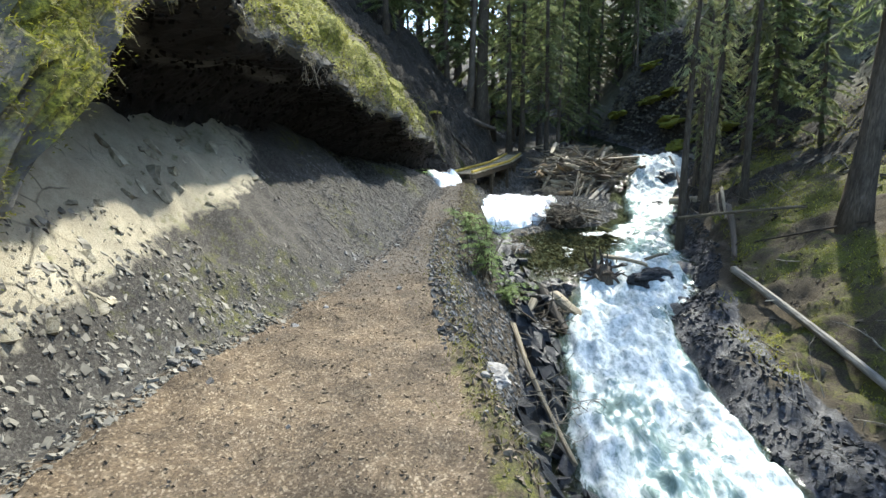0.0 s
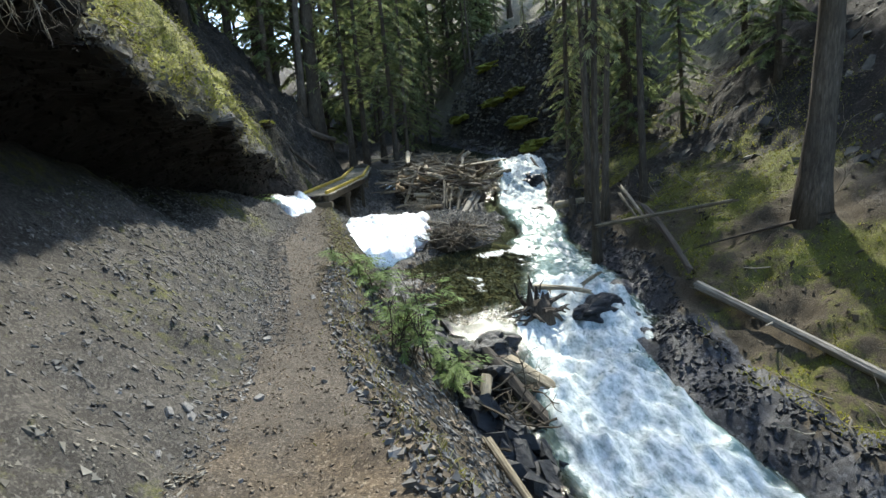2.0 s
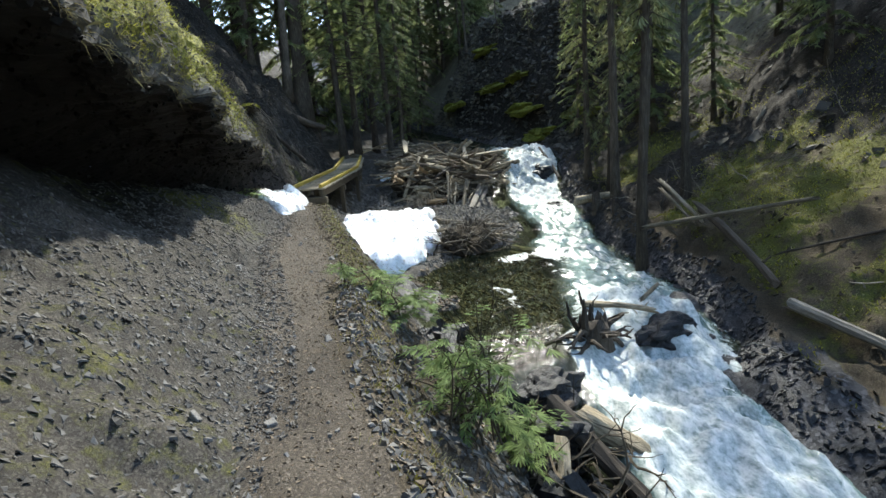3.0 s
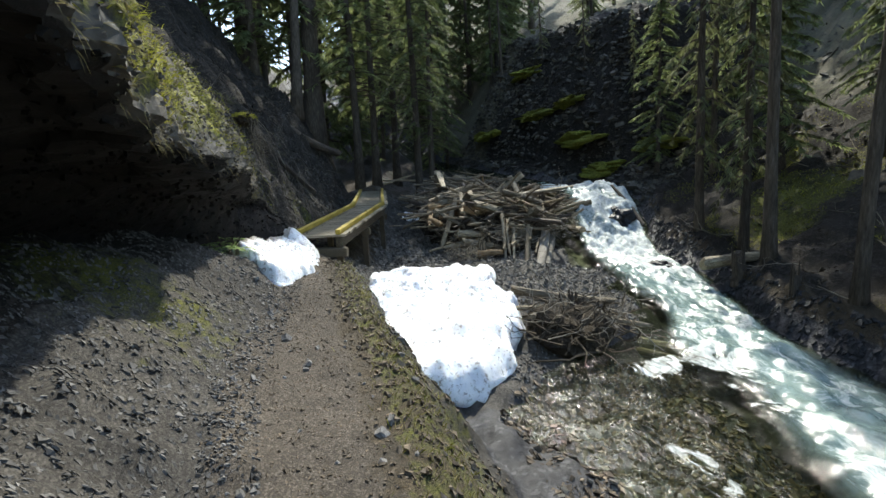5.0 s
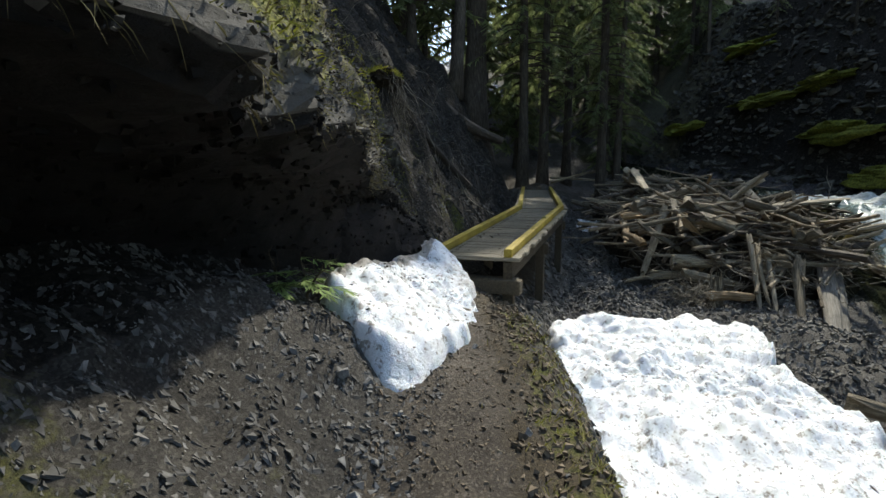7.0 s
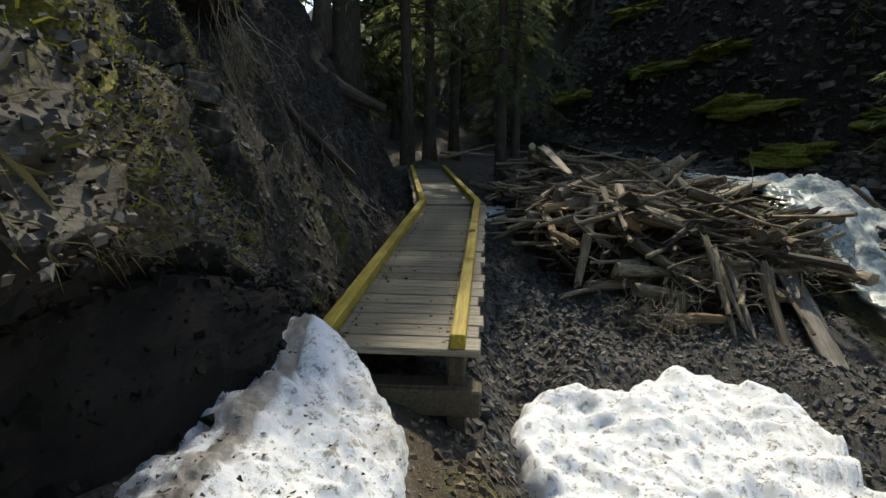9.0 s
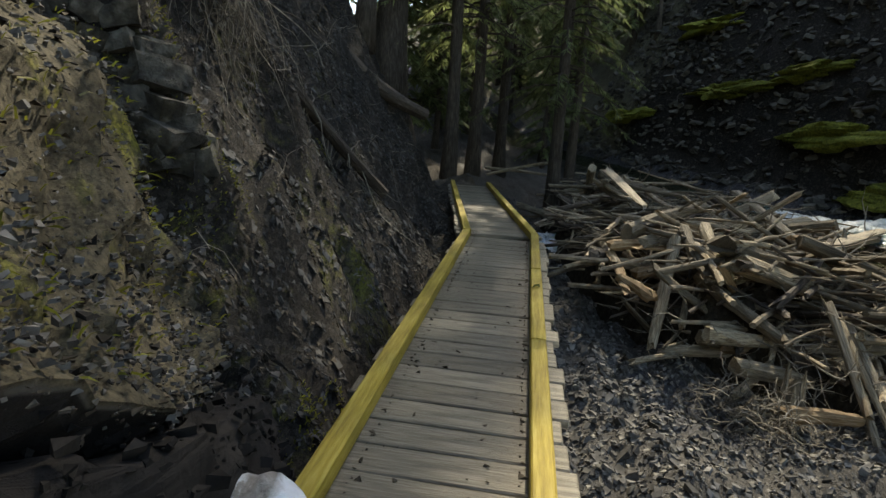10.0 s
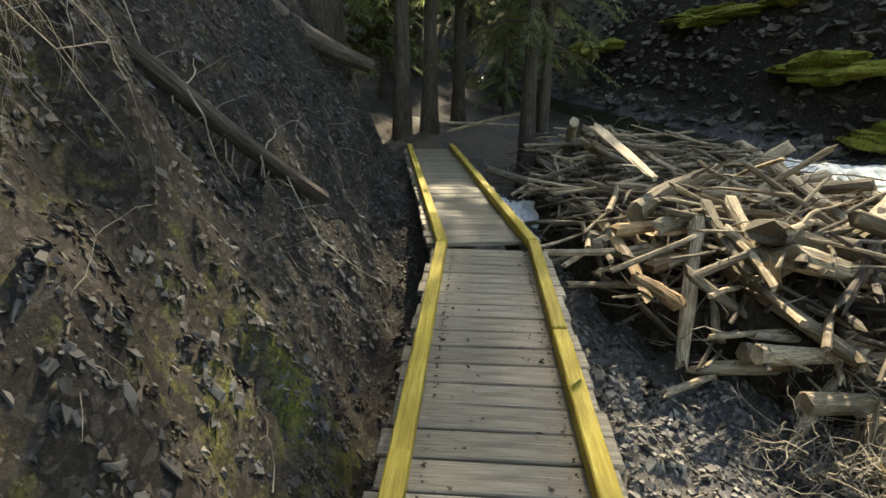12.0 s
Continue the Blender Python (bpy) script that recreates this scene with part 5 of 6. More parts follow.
    s = sizes_of(g, n, 0.015, 0.1, 2.8)
    stuff("leaf_litter", stone_soup("leaf_litter", x, y, s, (0.08, 0.3), M_LITTER, 17, 0.2, chip=True), "bark, needles and dead leaves on the upper slope", "litter")
    n = 7000
    y = g.uniform(19.0, 27, n)
    x = TRAIL_L(y) + 0.2 - 2.2 * g.random(n) ** 1.2
    s = sizes_of(g, n, 0.01, 0.06, 3.4)
    stuff("slope_plates", stone_soup("slope_plates", x, y, s, (0.12, 0.3), M_SHALE, 16, 0.3), "grey flat rock plates scattered on the dark slope", "scree")
    n = 8000
    y = g.uniform(1.5, 24, n)
    x = WATER_R(y) - 0.12 + (0.6 + 0.45 * np.clip((10.2 - y) / 1.6, 0, 1)) * g.random(n)
    s = sizes_of(g, n, 0.01, 0.075, 3.4)
    stuff("wet_rocks", stone_soup("wet_rocks", x, y, s, (0.5, 0.9), M_WETROCK, 7), "wet black rocks at the water's edge", "rocks")
    n = 500
    y = g.uniform(3.5, 12.5, n)
    x = WATER_L(y) - 0.35 + 0.75 * g.random(n) ** 1.5
    s = sizes_of(g, n, 0.05, 0.3, 2.4)
    stuff("wet_rocks", stone_soup("wet_rocks", x, y, s, (0.5, 0.9), M_WETROCK, 8), "wet dark rocks below the trail bank", "rocks")
    n = 8000
    y = g.uniform(4, 26, n)
    x = WATER_R(y) + 0.6 + 7.5 * g.random(n)
    s = sizes_of(g, n, 0.025, 0.12, 3)
    stuff("bank_litter", stone_soup("bank_litter", x, y, s, (0.05, 0.2), M_LITTER, 9, 0.2, chip=True), "dead needles, bark and twigs on the mossy bank", "litter")
    n = 1300
    y = g.uniform(8, 36, n)
    x = WATER_R(y) + np.where(y < 25, 3.6, 0.6) + 6 * g.random(n)
    s = sizes_of(g, n, 0.04, 0.28, 3.2)
    stuff("ledge_rocks", stone_soup("ledge_rocks", x, y, s, (0.2, 0.42), M_LEDGE, 10), "dark broken rock ledges on the far hillside", "rocks")
    n = 5200
    y = g.uniform(22.5, 38, n)
    x = WATER_R(y) + 0.1 + 3.2 * g.random(n)
    s = sizes_of(g, n, 0.04, 0.3, 3.0)
    stuff("ledge_rocks", stone_soup("ledge_rocks", x, y, s, (0.25, 0.5), M_LEDGE, 13, 0.5, ground_z(x, y)), "layered dark rock ledges above the upper creek", "rocks")
    n = 9000
    y = g.uniform(11.8, 15.8, n)
    x = WATER_L(y) + (0.6 * (WATER_R(y) - WATER_L(y))) * g.random(n)
    s = sizes_of(g, n, 0.012, 0.075, 2.4)
    k = ground_z(x, y) < WATER_Z(y) + 0.1
    light = g.random(n) < 0.12
    for pick, mat, seed, label in ((k & light, M_TAN, 11, "pale stones on the bed of the shallow pool"), (k & ~light, M_GRAVEL, 19, "brown stones on the bed of the shallow pool")):
        stuff("pool_stones", stone_soup("pool_stones", x[pick], y[pick], s[pick], (0.3, 0.6), mat, seed, 0.35), label, "gravel")


scatter()


def cliff_blocks():
    g = np.random.default_rng(15)
    pts, u = CLIFF_PTS[0]
    # Undercut chips and the outcrop's plates carry shade in their colour.
    for lo, hi, n, small, big, mat, label in ((4.6, 6.5, 9000, 0.01, 0.042, M_CLIFFBLOCK, "angular rock blocks along the overhang's lip"), (0.6, 4.6, 8000, 0.012, 0.07, M_SHALE_SHADED, "broken rock in the undercut, coloured dark for its shade"), (6.9, 9.0, 3000, 0.012, 0.05, M_CLIFFBLOCK, "loose rock on the slope above the lip"), (5.0, 7.6, 9000, 0.008, 0.034, M_STONE, "grey layered rock chips of the outcrop"),
                                              (4.7, 8.6, 14000, 0.008, 0.04, M_LITTER, "dead leaves over the mossy end of the outcrop"), (4.7, 8.4, 2600, 0.012, 0.045, M_SHALE_SHADED, "grey flat rock plates over the outcrop's end, coloured dark for shade")):
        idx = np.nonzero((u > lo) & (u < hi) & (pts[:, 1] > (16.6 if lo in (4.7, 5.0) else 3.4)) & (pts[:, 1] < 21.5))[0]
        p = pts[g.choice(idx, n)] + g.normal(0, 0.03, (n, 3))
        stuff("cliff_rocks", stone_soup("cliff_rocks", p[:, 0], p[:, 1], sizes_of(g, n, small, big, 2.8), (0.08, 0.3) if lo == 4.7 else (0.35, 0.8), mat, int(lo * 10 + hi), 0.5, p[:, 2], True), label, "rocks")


cliff_blocks()


def single_stones():
    """The larger loose stones beside the tread, each an object of its own under the ground."""
    g = np.random.default_rng(8)
    metas = []
    for k in range(6):
        me = stone_soup("stone", np.array([0.0]), np.array([500.0]), np.array([1.0]), (0.4, 0.8), M_STONE_ONE, 40 + k, 0.5, np.array([0.0]))
        for v in me.vertices:
            v.co.y -= 500.0
        bm = bmesh.new()
        bm.from_mesh(me)
        bmesh.ops.bevel(bm, geom=list(bm.edges), offset=0.06, segments=1, affect="EDGES")
        bm.to_mesh(me)
        bm.free()
        metas.append(me)
    for k in range(240):
        y = float(g.uniform(2.5, 17.5))
        tl, tr = float(TRAIL_L(y)), float(TRAIL_R(y))
        x = float(g.choice([g.normal(tl + 0.15, 0.22), g.normal(tr - 0.1, 0.2), g.uniform(tl, tr)], p=[0.5, 0.33, 0.17]))
        s = 0.022 + 0.06 * float(g.random()) ** 2.4
        ob = new("stone", metas[k % 6])
        ob.parent = ground
        ob.matrix_basis = pose(x, y, gz(x, y) + s * 0.12, float(g.normal(0, 14)), float(g.normal(0, 14)), float(g.uniform(0, 360))) @ Matrix.Diagonal((s, s, s, 1))


single_stones()


def wiggle(rnd, a, d, length, bend, n=6, sag=0.0):
    """Points of a crooked twig from a, along d."""
    pts, p, d = [Vector(a)], Vector(a), Vector(d).normalized()
    for k in range(n):
        d = (d + Vector((rnd.gauss(0, bend), rnd.gauss(0, bend), rnd.gauss(0, bend) - sag))).normalized()
        p = p + d * length / n
        pts.append(p)
    return pts


def twig(pile, rnd, a, d, length, r, bend=0.25, forks=2, sag=0.0, sides=4):
    pts = wiggle(rnd, a, d, length, bend, 6, sag)
    v, f = tube(pts, [r * (1 - 0.75 * k / 6) for k in range(7)], sides, 0, rnd.randrange(9999), False)
    pile.add(v, f)
    for _ in range(forks):
        k = rnd.randrange(2, 6)
        dd = (pts[k] - pts[k - 1]).normalized() + Vector((rnd.gauss(0, 0.7), rnd.gauss(0, 0.7), rnd.gauss(0, 0.5)))
        twig(pile, rnd, pts[k], dd, length * rnd.uniform(0.3, 0.55), r * 0.5, bend, max(0, forks - 2), sag, 3)


def twig_field(name, label, spots, seed, length, r, material=None, up=0.1, bend=0.25, forks=2):
    rnd = random.Random(seed)
    p = Pile()
    for x, y, z in spots:
        an = rnd.uniform(0, 6.28)
        twig(p, rnd, (x, y, z), (math.cos(an), math.sin(an), rnd.gauss(up, 0.3)), rnd.uniform(*length), rnd.uniform(*r), bend, forks)
    return stuff(name, p.mesh(name, material or M_TWIG), label, "twigs")


rnd_d = random.Random(31)
jam_spots = []
while len(jam_spots) < 520:
    x, y = rnd_d.uniform(3.7, 9.2), rnd_d.uniform(20.9, 28.9)
    h = jam_top(x, y)
    if h > 0.0:
        jam_spots.append((x, y, gz(x, y) + h * rnd_d.uniform(0.5, 1.05)))
twig_field("jam_twigs", "broken sticks and branches caught in the log jam", jam_spots, 3, (0.3, 1.1), (0.008, 0.022), M_TWIG, 0.0, 0.14, 1)
sticks = Pile()
for x, y, z in jam_spots[:400]:
    an, tl_ = rnd_d.uniform(0, 6.28), rnd_d.gauss(-0.1, 0.15)
    v, f = tube(wiggle(rnd_d, (x, y, z), (math.cos(an), math.sin(an), tl_), rnd_d.uniform(0.5, 1.5), 0.06, 4), [rnd_d.uniform(0.012, 0.04)] * 5, 6, 0.03, rnd_d.randrange(999))
    sticks.add(v, f)
stuff("driftwood_sticks", sticks.mesh("driftwood_sticks", M_STICK), "jumbled bleached driftwood sticks of the jam", "driftwood")
jam_low = []
while len(jam_low) < 260:
    x, y = rnd_d.uniform(3.9, 8.0), rnd_d.uniform(20.8, 23.4)
    if jam_top(x, y + 0.5) > 0:
        jam_low.append((x, y, gz(x, y) + rnd_d.uniform(0.05, 0.6)))
twig_field("root_tangle", "pale tangled rootlets and sticks at the foot of the jam", jam_low, 4, (0.3, 0.8), (0.006, 0.014), M_TWIG, 0.05, 0.35, 2)
tang = [(4.6 + rnd_d.gauss(0, 0.22), 21.8 + rnd_d.gauss(0, 0.28), -0.1 + abs(rnd_d.gauss(0.1, 0.12))) for _ in range(130)]
twig_field("root_tangle", "pale matted rootlets beside the broken stump", tang, 5, (0.2, 0.55), (0.004, 0.009), M_TWIG, 0.2, 0.45, 2)
brush = [(rnd_d.gauss(3.95, 0.4), rnd_d.gauss(16.4, 0.5), -0.45 + abs(rnd_d.gauss(0.1, 0.2))) for _ in range(80)]
twig_field("brush_pile", "tangle of dark and bare branches heaped at the pool", brush, 6, (0.3, 0.9), (0.008, 0.022), M_TWIG_DARK, -0.05, 0.2, 2)
brush = [(rnd_d.gauss(3.9, 0.45), rnd_d.gauss(16.2, 0.5), -0.3 + abs(rnd_d.gauss(0.1, 0.18))) for _ in range(45)]
twig_field("brush_pile", "bleached bare branches sticking out at the pool", brush, 7, (0.4, 0.9), (0.006, 0.014), M_TWIG, 0.2, 0.35, 2)
side = []
for _ in range(120):
    y = rnd_d.uniform(4.5, 22)
    x = float(WATER_R(y)) + rnd_d.uniform(0.3, 6.5)
    side.append((x, y, gz(x, y) + 0.03))
twig_field("dead_branches", "dead grey branches strewn on the mossy bank", side, 8, (0.3, 1.3), (0.006, 0.018), M_TWIG, 0.25, 0.2, 2)
wedge = [(rnd_d.gauss(1.75, 0.28), rnd_d.gauss(9.1, 0.45), -1.45 + abs(rnd_d.gauss(0.1, 0.15))) for _ in range(60)]
twig_field("brush_pile", "dark flood-wrack branches wedged on the creek rocks", wedge, 9, (0.3, 0.9), (0.008, 0.02), M_TWIG_DARK, 0.0, 0.25, 2)
wedge = [(rnd_d.gauss(1.45, 0.2), rnd_d.gauss(6.3, 0.5), gz(1.45, 6.3) + 0.25) for _ in range(16)]
twig_field("brush_pile", "bare branches hanging off the bank over the creek", wedge, 10, (0.5, 1.1), (0.006, 0.015), M_TWIG, 0.0, 0.25, 3)
slope = []
for _ in range(150):
    y = rnd_d.uniform(19.6, 29)
    x = float(TRAIL_L(y)) - rnd_d.uniform(0.0, 2.2)
    slope.append((x, y, gz(x, y) + 0.03))
twig_field("fallen_twigs", "thin bare twigs fallen on the dark slope", slope, 11, (0.2, 0.7), (0.002, 0.005), M_TWIG, 0.1, 0.3, 2)

# heap of soil under the pool brush
def mound(name, label, centre, size, material, seed, category, rough=0.3):
    bm = bmesh.new()
    bmesh.ops.create_icosphere(bm, subdivisions=4, radius=1.0)
    co = np.array([v.co[:] for v in bm.verts])
    k = 1 + rough * fbm(co[:, 0] * 1.6 + seed, co[:, 1] * 1.6, co[:, 2] * 1.6, 4, seed)
    for v, f in zip(bm.verts, k):
        v.co = Vector((v.co.x * size[0], v.co.y * size[1], v.co.z * size[2])) * float(f)
    me = bpy.data.meshes.new(name)
    bm.to_mesh(me)
    bm.free()
    me.materials.append(material)
    ob = new(name, me)
    ob.location = centre
    return tagged(ob, label, category)


M_SOIL = plain("dark_soil", [(0.3, (0.018, 0.014, 0.01)), (0.55, (0.05, 0.04, 0.028)), (0.8, (0.11, 0.09, 0.06))], 14, 0.95, 0.15, None, 25, 1.0, 0.03, None, 2.0)
mound("soil_clod", "dark root-bound clod of soil by the pool", (4.0, 16.5, -0.55), (0.62, 0.6, 0.5), M_SOIL, 5, "soil")


def stump(name, label, at, height, r, material, seed, prongs=9, roots=6, lean=(0, 0), body_top=0.6, splay=-0.15):
    rnd = random.Random(seed)
    s = tagged(new(name), label, "stump")
    s.location = at
    body = Pile()
    v, f = tube([(0, 0, -0.15), (0.02, 0, height * 0.35), (0.03, 0.02, height * body_top)], [r * 1.1, r * 0.85, r * 0.7], 11, 0.05, seed)
    body.add(v, f)
    part("body", body.mesh("body", material), None, s)
    for k in range(prongs):
        an = 6.28 * k / prongs + rnd.uniform(-0.3, 0.3)
        o = Vector((math.cos(an), math.sin(an), 0)) * r * rnd.uniform(0.35, 0.8)
        top = o * rnd.uniform(0.8, 1.5) + Vector((lean[0], lean[1], height * rnd.uniform(0.4, 1.1)))
        v, f = tube([o + Vector((0, 0, height * 0.2)), (o + top) / 2 + Vector((0, 0, 0.05)), top], [r * 0.3, r * 0.22, r * 0.05], 6, 0.02, seed + k)
        p = Pile()
        p.add(v, f)
        part("splinter", p.mesh("splinter", material), None, s)
    for k in range(roots):
        an = 6.28 * k / roots + rnd.uniform(-0.4, 0.4)
        d = Vector((math.cos(an), math.sin(an), splay + rnd.uniform(0, 0.9) * (splay > 0)))
        p = Pile()
        twig(p, rnd, d * r * 0.6, d, r * rnd.uniform(1.6, 3.0), r * 0.22, 0.3, 1, 0.05, 6)
        part("root", p.mesh("root", material), None, s)
    return s


stump("stump", "dark jagged rootwad stump standing in the creek", (3.62, 11.25, -1.15), 0.6, 0.24, M_LOG_DARK, 61, 9, 20, (0, 0), 0.42, 0.05)
stump("rootwad", "dark rootwad with splayed broken roots by the pool", (4.35, 16.9, -0.55), 0.6, 0.24, M_LOG_DARK, 65, 14, 22, (0, 0), 0.35, 0.1)
stump("stump", "weathered broken stump on the gravel bar", (5.15, 21.9, -0.1), 0.62, 0.13, M_LOG, 62, 6, 5)
stump("stump", "grey snapped stump at the water's edge", (8.2, 17.1, -0.25), 0.8, 0.12, M_LOG_DARK, 63, 5, 4)
stump("stump", "low rotten stump on the mossy creek bank", (7.6, 15.6, -0.3), 0.6, 0.11, M_LOG_DARK, 64, 5, 4)

for a, b, k, label in [((4.15, 23.05, 0.05), (4.85, 23.1, 0.08), 3, "short grey log lying on wet gravel"), ((5.0, 23.0, 0.35), (5.9, 22.7, 0.3), 0, "grey log with a worn face in the jam"),
                       ((7.9, 17.6, 0.0), (9.4, 16.8, 0.15), 2, "dark fallen log on the far bank"), ((3.1, 17.3, -0.2), (4.5, 16.9, -0.25), 5, "slim weathered log in the brush pile"),
                       ((3.4, 16.6, -0.2), (5.1, 16.0, -0.45), 1, "bare pole in the brush pile"), ((3.75, 11.7, -0.75), (4.6, 11.1, -0.85), 1, "log caught at the lip of the cascade"),
                       ((4.7, 11.5, -0.8), (5.4, 11.9, -0.75), 3, "dark log at the top of the cascade"), ((10.0, 21.6, 0.4), (10.25, 23.2, 1.5), 4, "dark log standing in the falls"),
                       ((7.8, 9.3, 0.3), (6.9, 10.9, -0.3), 6, "thin dead pole lying on moss")]:
    put_between(LOGS[k][0], "log", a, b, LOGS[k][1], label, "log", "logs along the creek")
for a, b in [((4.62, 23.45, 0.7), (4.45, 23.9, 0.85)), ((4.75, 24.6, 1.15), (5.3, 24.45, 1.2)), ((4.85, 24.1, 0.85), (5.35, 24.05, 0.95)), ((5.2, 22.85, 0.28), (5.75, 22.6, 0.3)), ((4.95, 21.75, 0.02), (5.5, 21.5, 0.05))]:
    put_between(WARM, "log", a, b, 1.0, "broken orange-brown heartwood log end", "log", "logs of the jam")


ROOT_AT = (-0.26, 22.15, 3.38)
# ---- fallen log, roots and trunks on the slope past the overhang ----
FALLEN = log_mesh(340, 3.4, 0.062, M_LOG_DARK, 0.05, 2, 9, 1.0, 0.5)


def fallen_log():
    a, b = Vector((1.38, 24.3, 1.78)), Vector((-0.15, 22.6, 3.35))
    t = put_between(FALLEN, "fallen_log", a, b, 3.4, "fallen dead log with bare branches on the slope", "log")
    rnd = random.Random(71)
    for k in range(22):
        p = Pile()
        z = rnd.uniform(0.3, 2.4)
        an = rnd.uniform(2.2, 5.4)
        twig(p, rnd, (0, 0, z), (math.cos(an), math.sin(an), rnd.uniform(-0.9, 0.1)), rnd.uniform(0.5, 1.3), 0.008, 0.2, 3, 0.08)
        part("branch", p.mesh("branch", M_TWIG), None, t, "bare pale branch")
    return t


fallen_log()


def root_mass():
    """A thin mat of soil on the slope with bare roots hanging from its edge."""
    c = Vector(ROOT_AT)
    t = mound("root_mass", "undercut mossy root mat with bare hanging roots", c, (0.26, 0.6, 0.13), M_SOIL, 8, "roots", 0.5)
    rnd = random.Random(72)
    for k in range(54):
        a = Vector((rnd.uniform(0.0, 0.3), rnd.uniform(-0.6, 0.6), rnd.uniform(-0.1, 0.06)))
        p = Pile()
        twig(p, rnd, a, (rnd.uniform(0.0, 0.3), rnd.uniform(-0.3, 0.3), rnd.uniform(-1.2, -0.3)), rnd.uniform(0.35, 1.15), rnd.uniform(0.0025, 0.007), 0.2, 4, 0.14)
        part("root", p.mesh("root", M_TWIG_DARK if k % 3 == 0 else M_TWIG), None, t)
    tuft = Pile()
    for k in range(1500):
        an, r = rnd.uniform(0, 6.28), rnd.random() ** 0.5
        p = Vector((0.3 * r * math.cos(an), 0.62 * r * math.sin(an), 0.13 * math.sqrt(max(0, 1 - r * r)) - 0.02))
        blade(tuft, rnd, p, Vector((rnd.uniform(0, 0.9), rnd.uniform(-0.5, 0.5), rnd.uniform(-0.6, 0.7))), rnd.uniform(0.03, 0.1), 0.003)
    part("grass", tuft.mesh("grass", M_MOSS), None, t, "green hanging grass and moss")
    return t


def blade(pile, rnd, p, d, length, w):
    d = d.normalized()
    o = d.cross(Vector((rnd.uniform(-1, 1), rnd.uniform(-1, 1), 0.3))).normalized() * w
    n = len(pile.v)
    q = p + d * length * 0.6
    pile.v += [tuple(p - o), tuple(p + o), tuple(q + o * 0.7), tuple(p + d * length + Vector((0, 0, -0.25 * length))), tuple(q - o * 0.7)]
    pile.f.append((n, n + 1, n + 2, n + 3, n + 4))


root_mass()
leaf = Pile()
blade(leaf, random.Random(5), Vector((2.17, 21.73, 1.29)), Vector((0.6, 0.3, 0.02)), 0.1, 0.022)
tagged(new("green_leaf", leaf.mesh("green_leaf", M_NEEDLE_BRIGHT)), "small fresh green leaf lying on the kerb rail", "leaf")


def old_trunk(at, top, r, label):
    p = Pile()
    a, b = Vector(at), Vector(top)
    v, f = tube([a + (b - a) * k / 8 for k in range(9)], [r * (1.5 if k == 0 else 1.12 if k == 1 else 1 - 0.04 * k) for k in range(9)], 12, 0, 5)
    p.add(v, f)
    t = tagged(new("tree_trunk"), label, "tree")
    part("trunk", p.mesh("trunk", M_BARK, True), None, t)
    rnd = random.Random(int(r * 1000))
    for k in range(10):
        q = a + (b - a) * rnd.uniform(0.12, 0.9)
        w = Pile()
        an = rnd.uniform(0, 6.28)
        twig(w, rnd, q, (math.cos(an), math.sin(an), rnd.uniform(-0.4, 0.2)), rnd.uniform(0.6, 1.6), 0.02, 0.12, 3, 0.05)
        part("branch", w.mesh("branch", M_TWIG_DARK), None, t, "dead bare branch")
    return t


UPPER = ((0.75, 27.0, 4.0), (2.95, 29.3, 3.15))
old_trunk((2.35, 30.8, gz(2.35, 30.8) - 0.3), (2.7, 31.0, 16), 0.36, "thick dark old conifer trunk on the bank")
old_trunk((1.65, 29.6, gz(1.65, 29.6) - 0.3), (2.2, 29.9, 14), 0.17, "leaning dark conifer trunk on the bank")
put_between(log_mesh(345, 3.0, 0.16, M_LOG_DARK, 0.06, 3), "log", UPPER[0], UPPER[1], 3.0, "bark-covered log hanging over the bank", "log")


# ---- moss, grass, shrubs ----


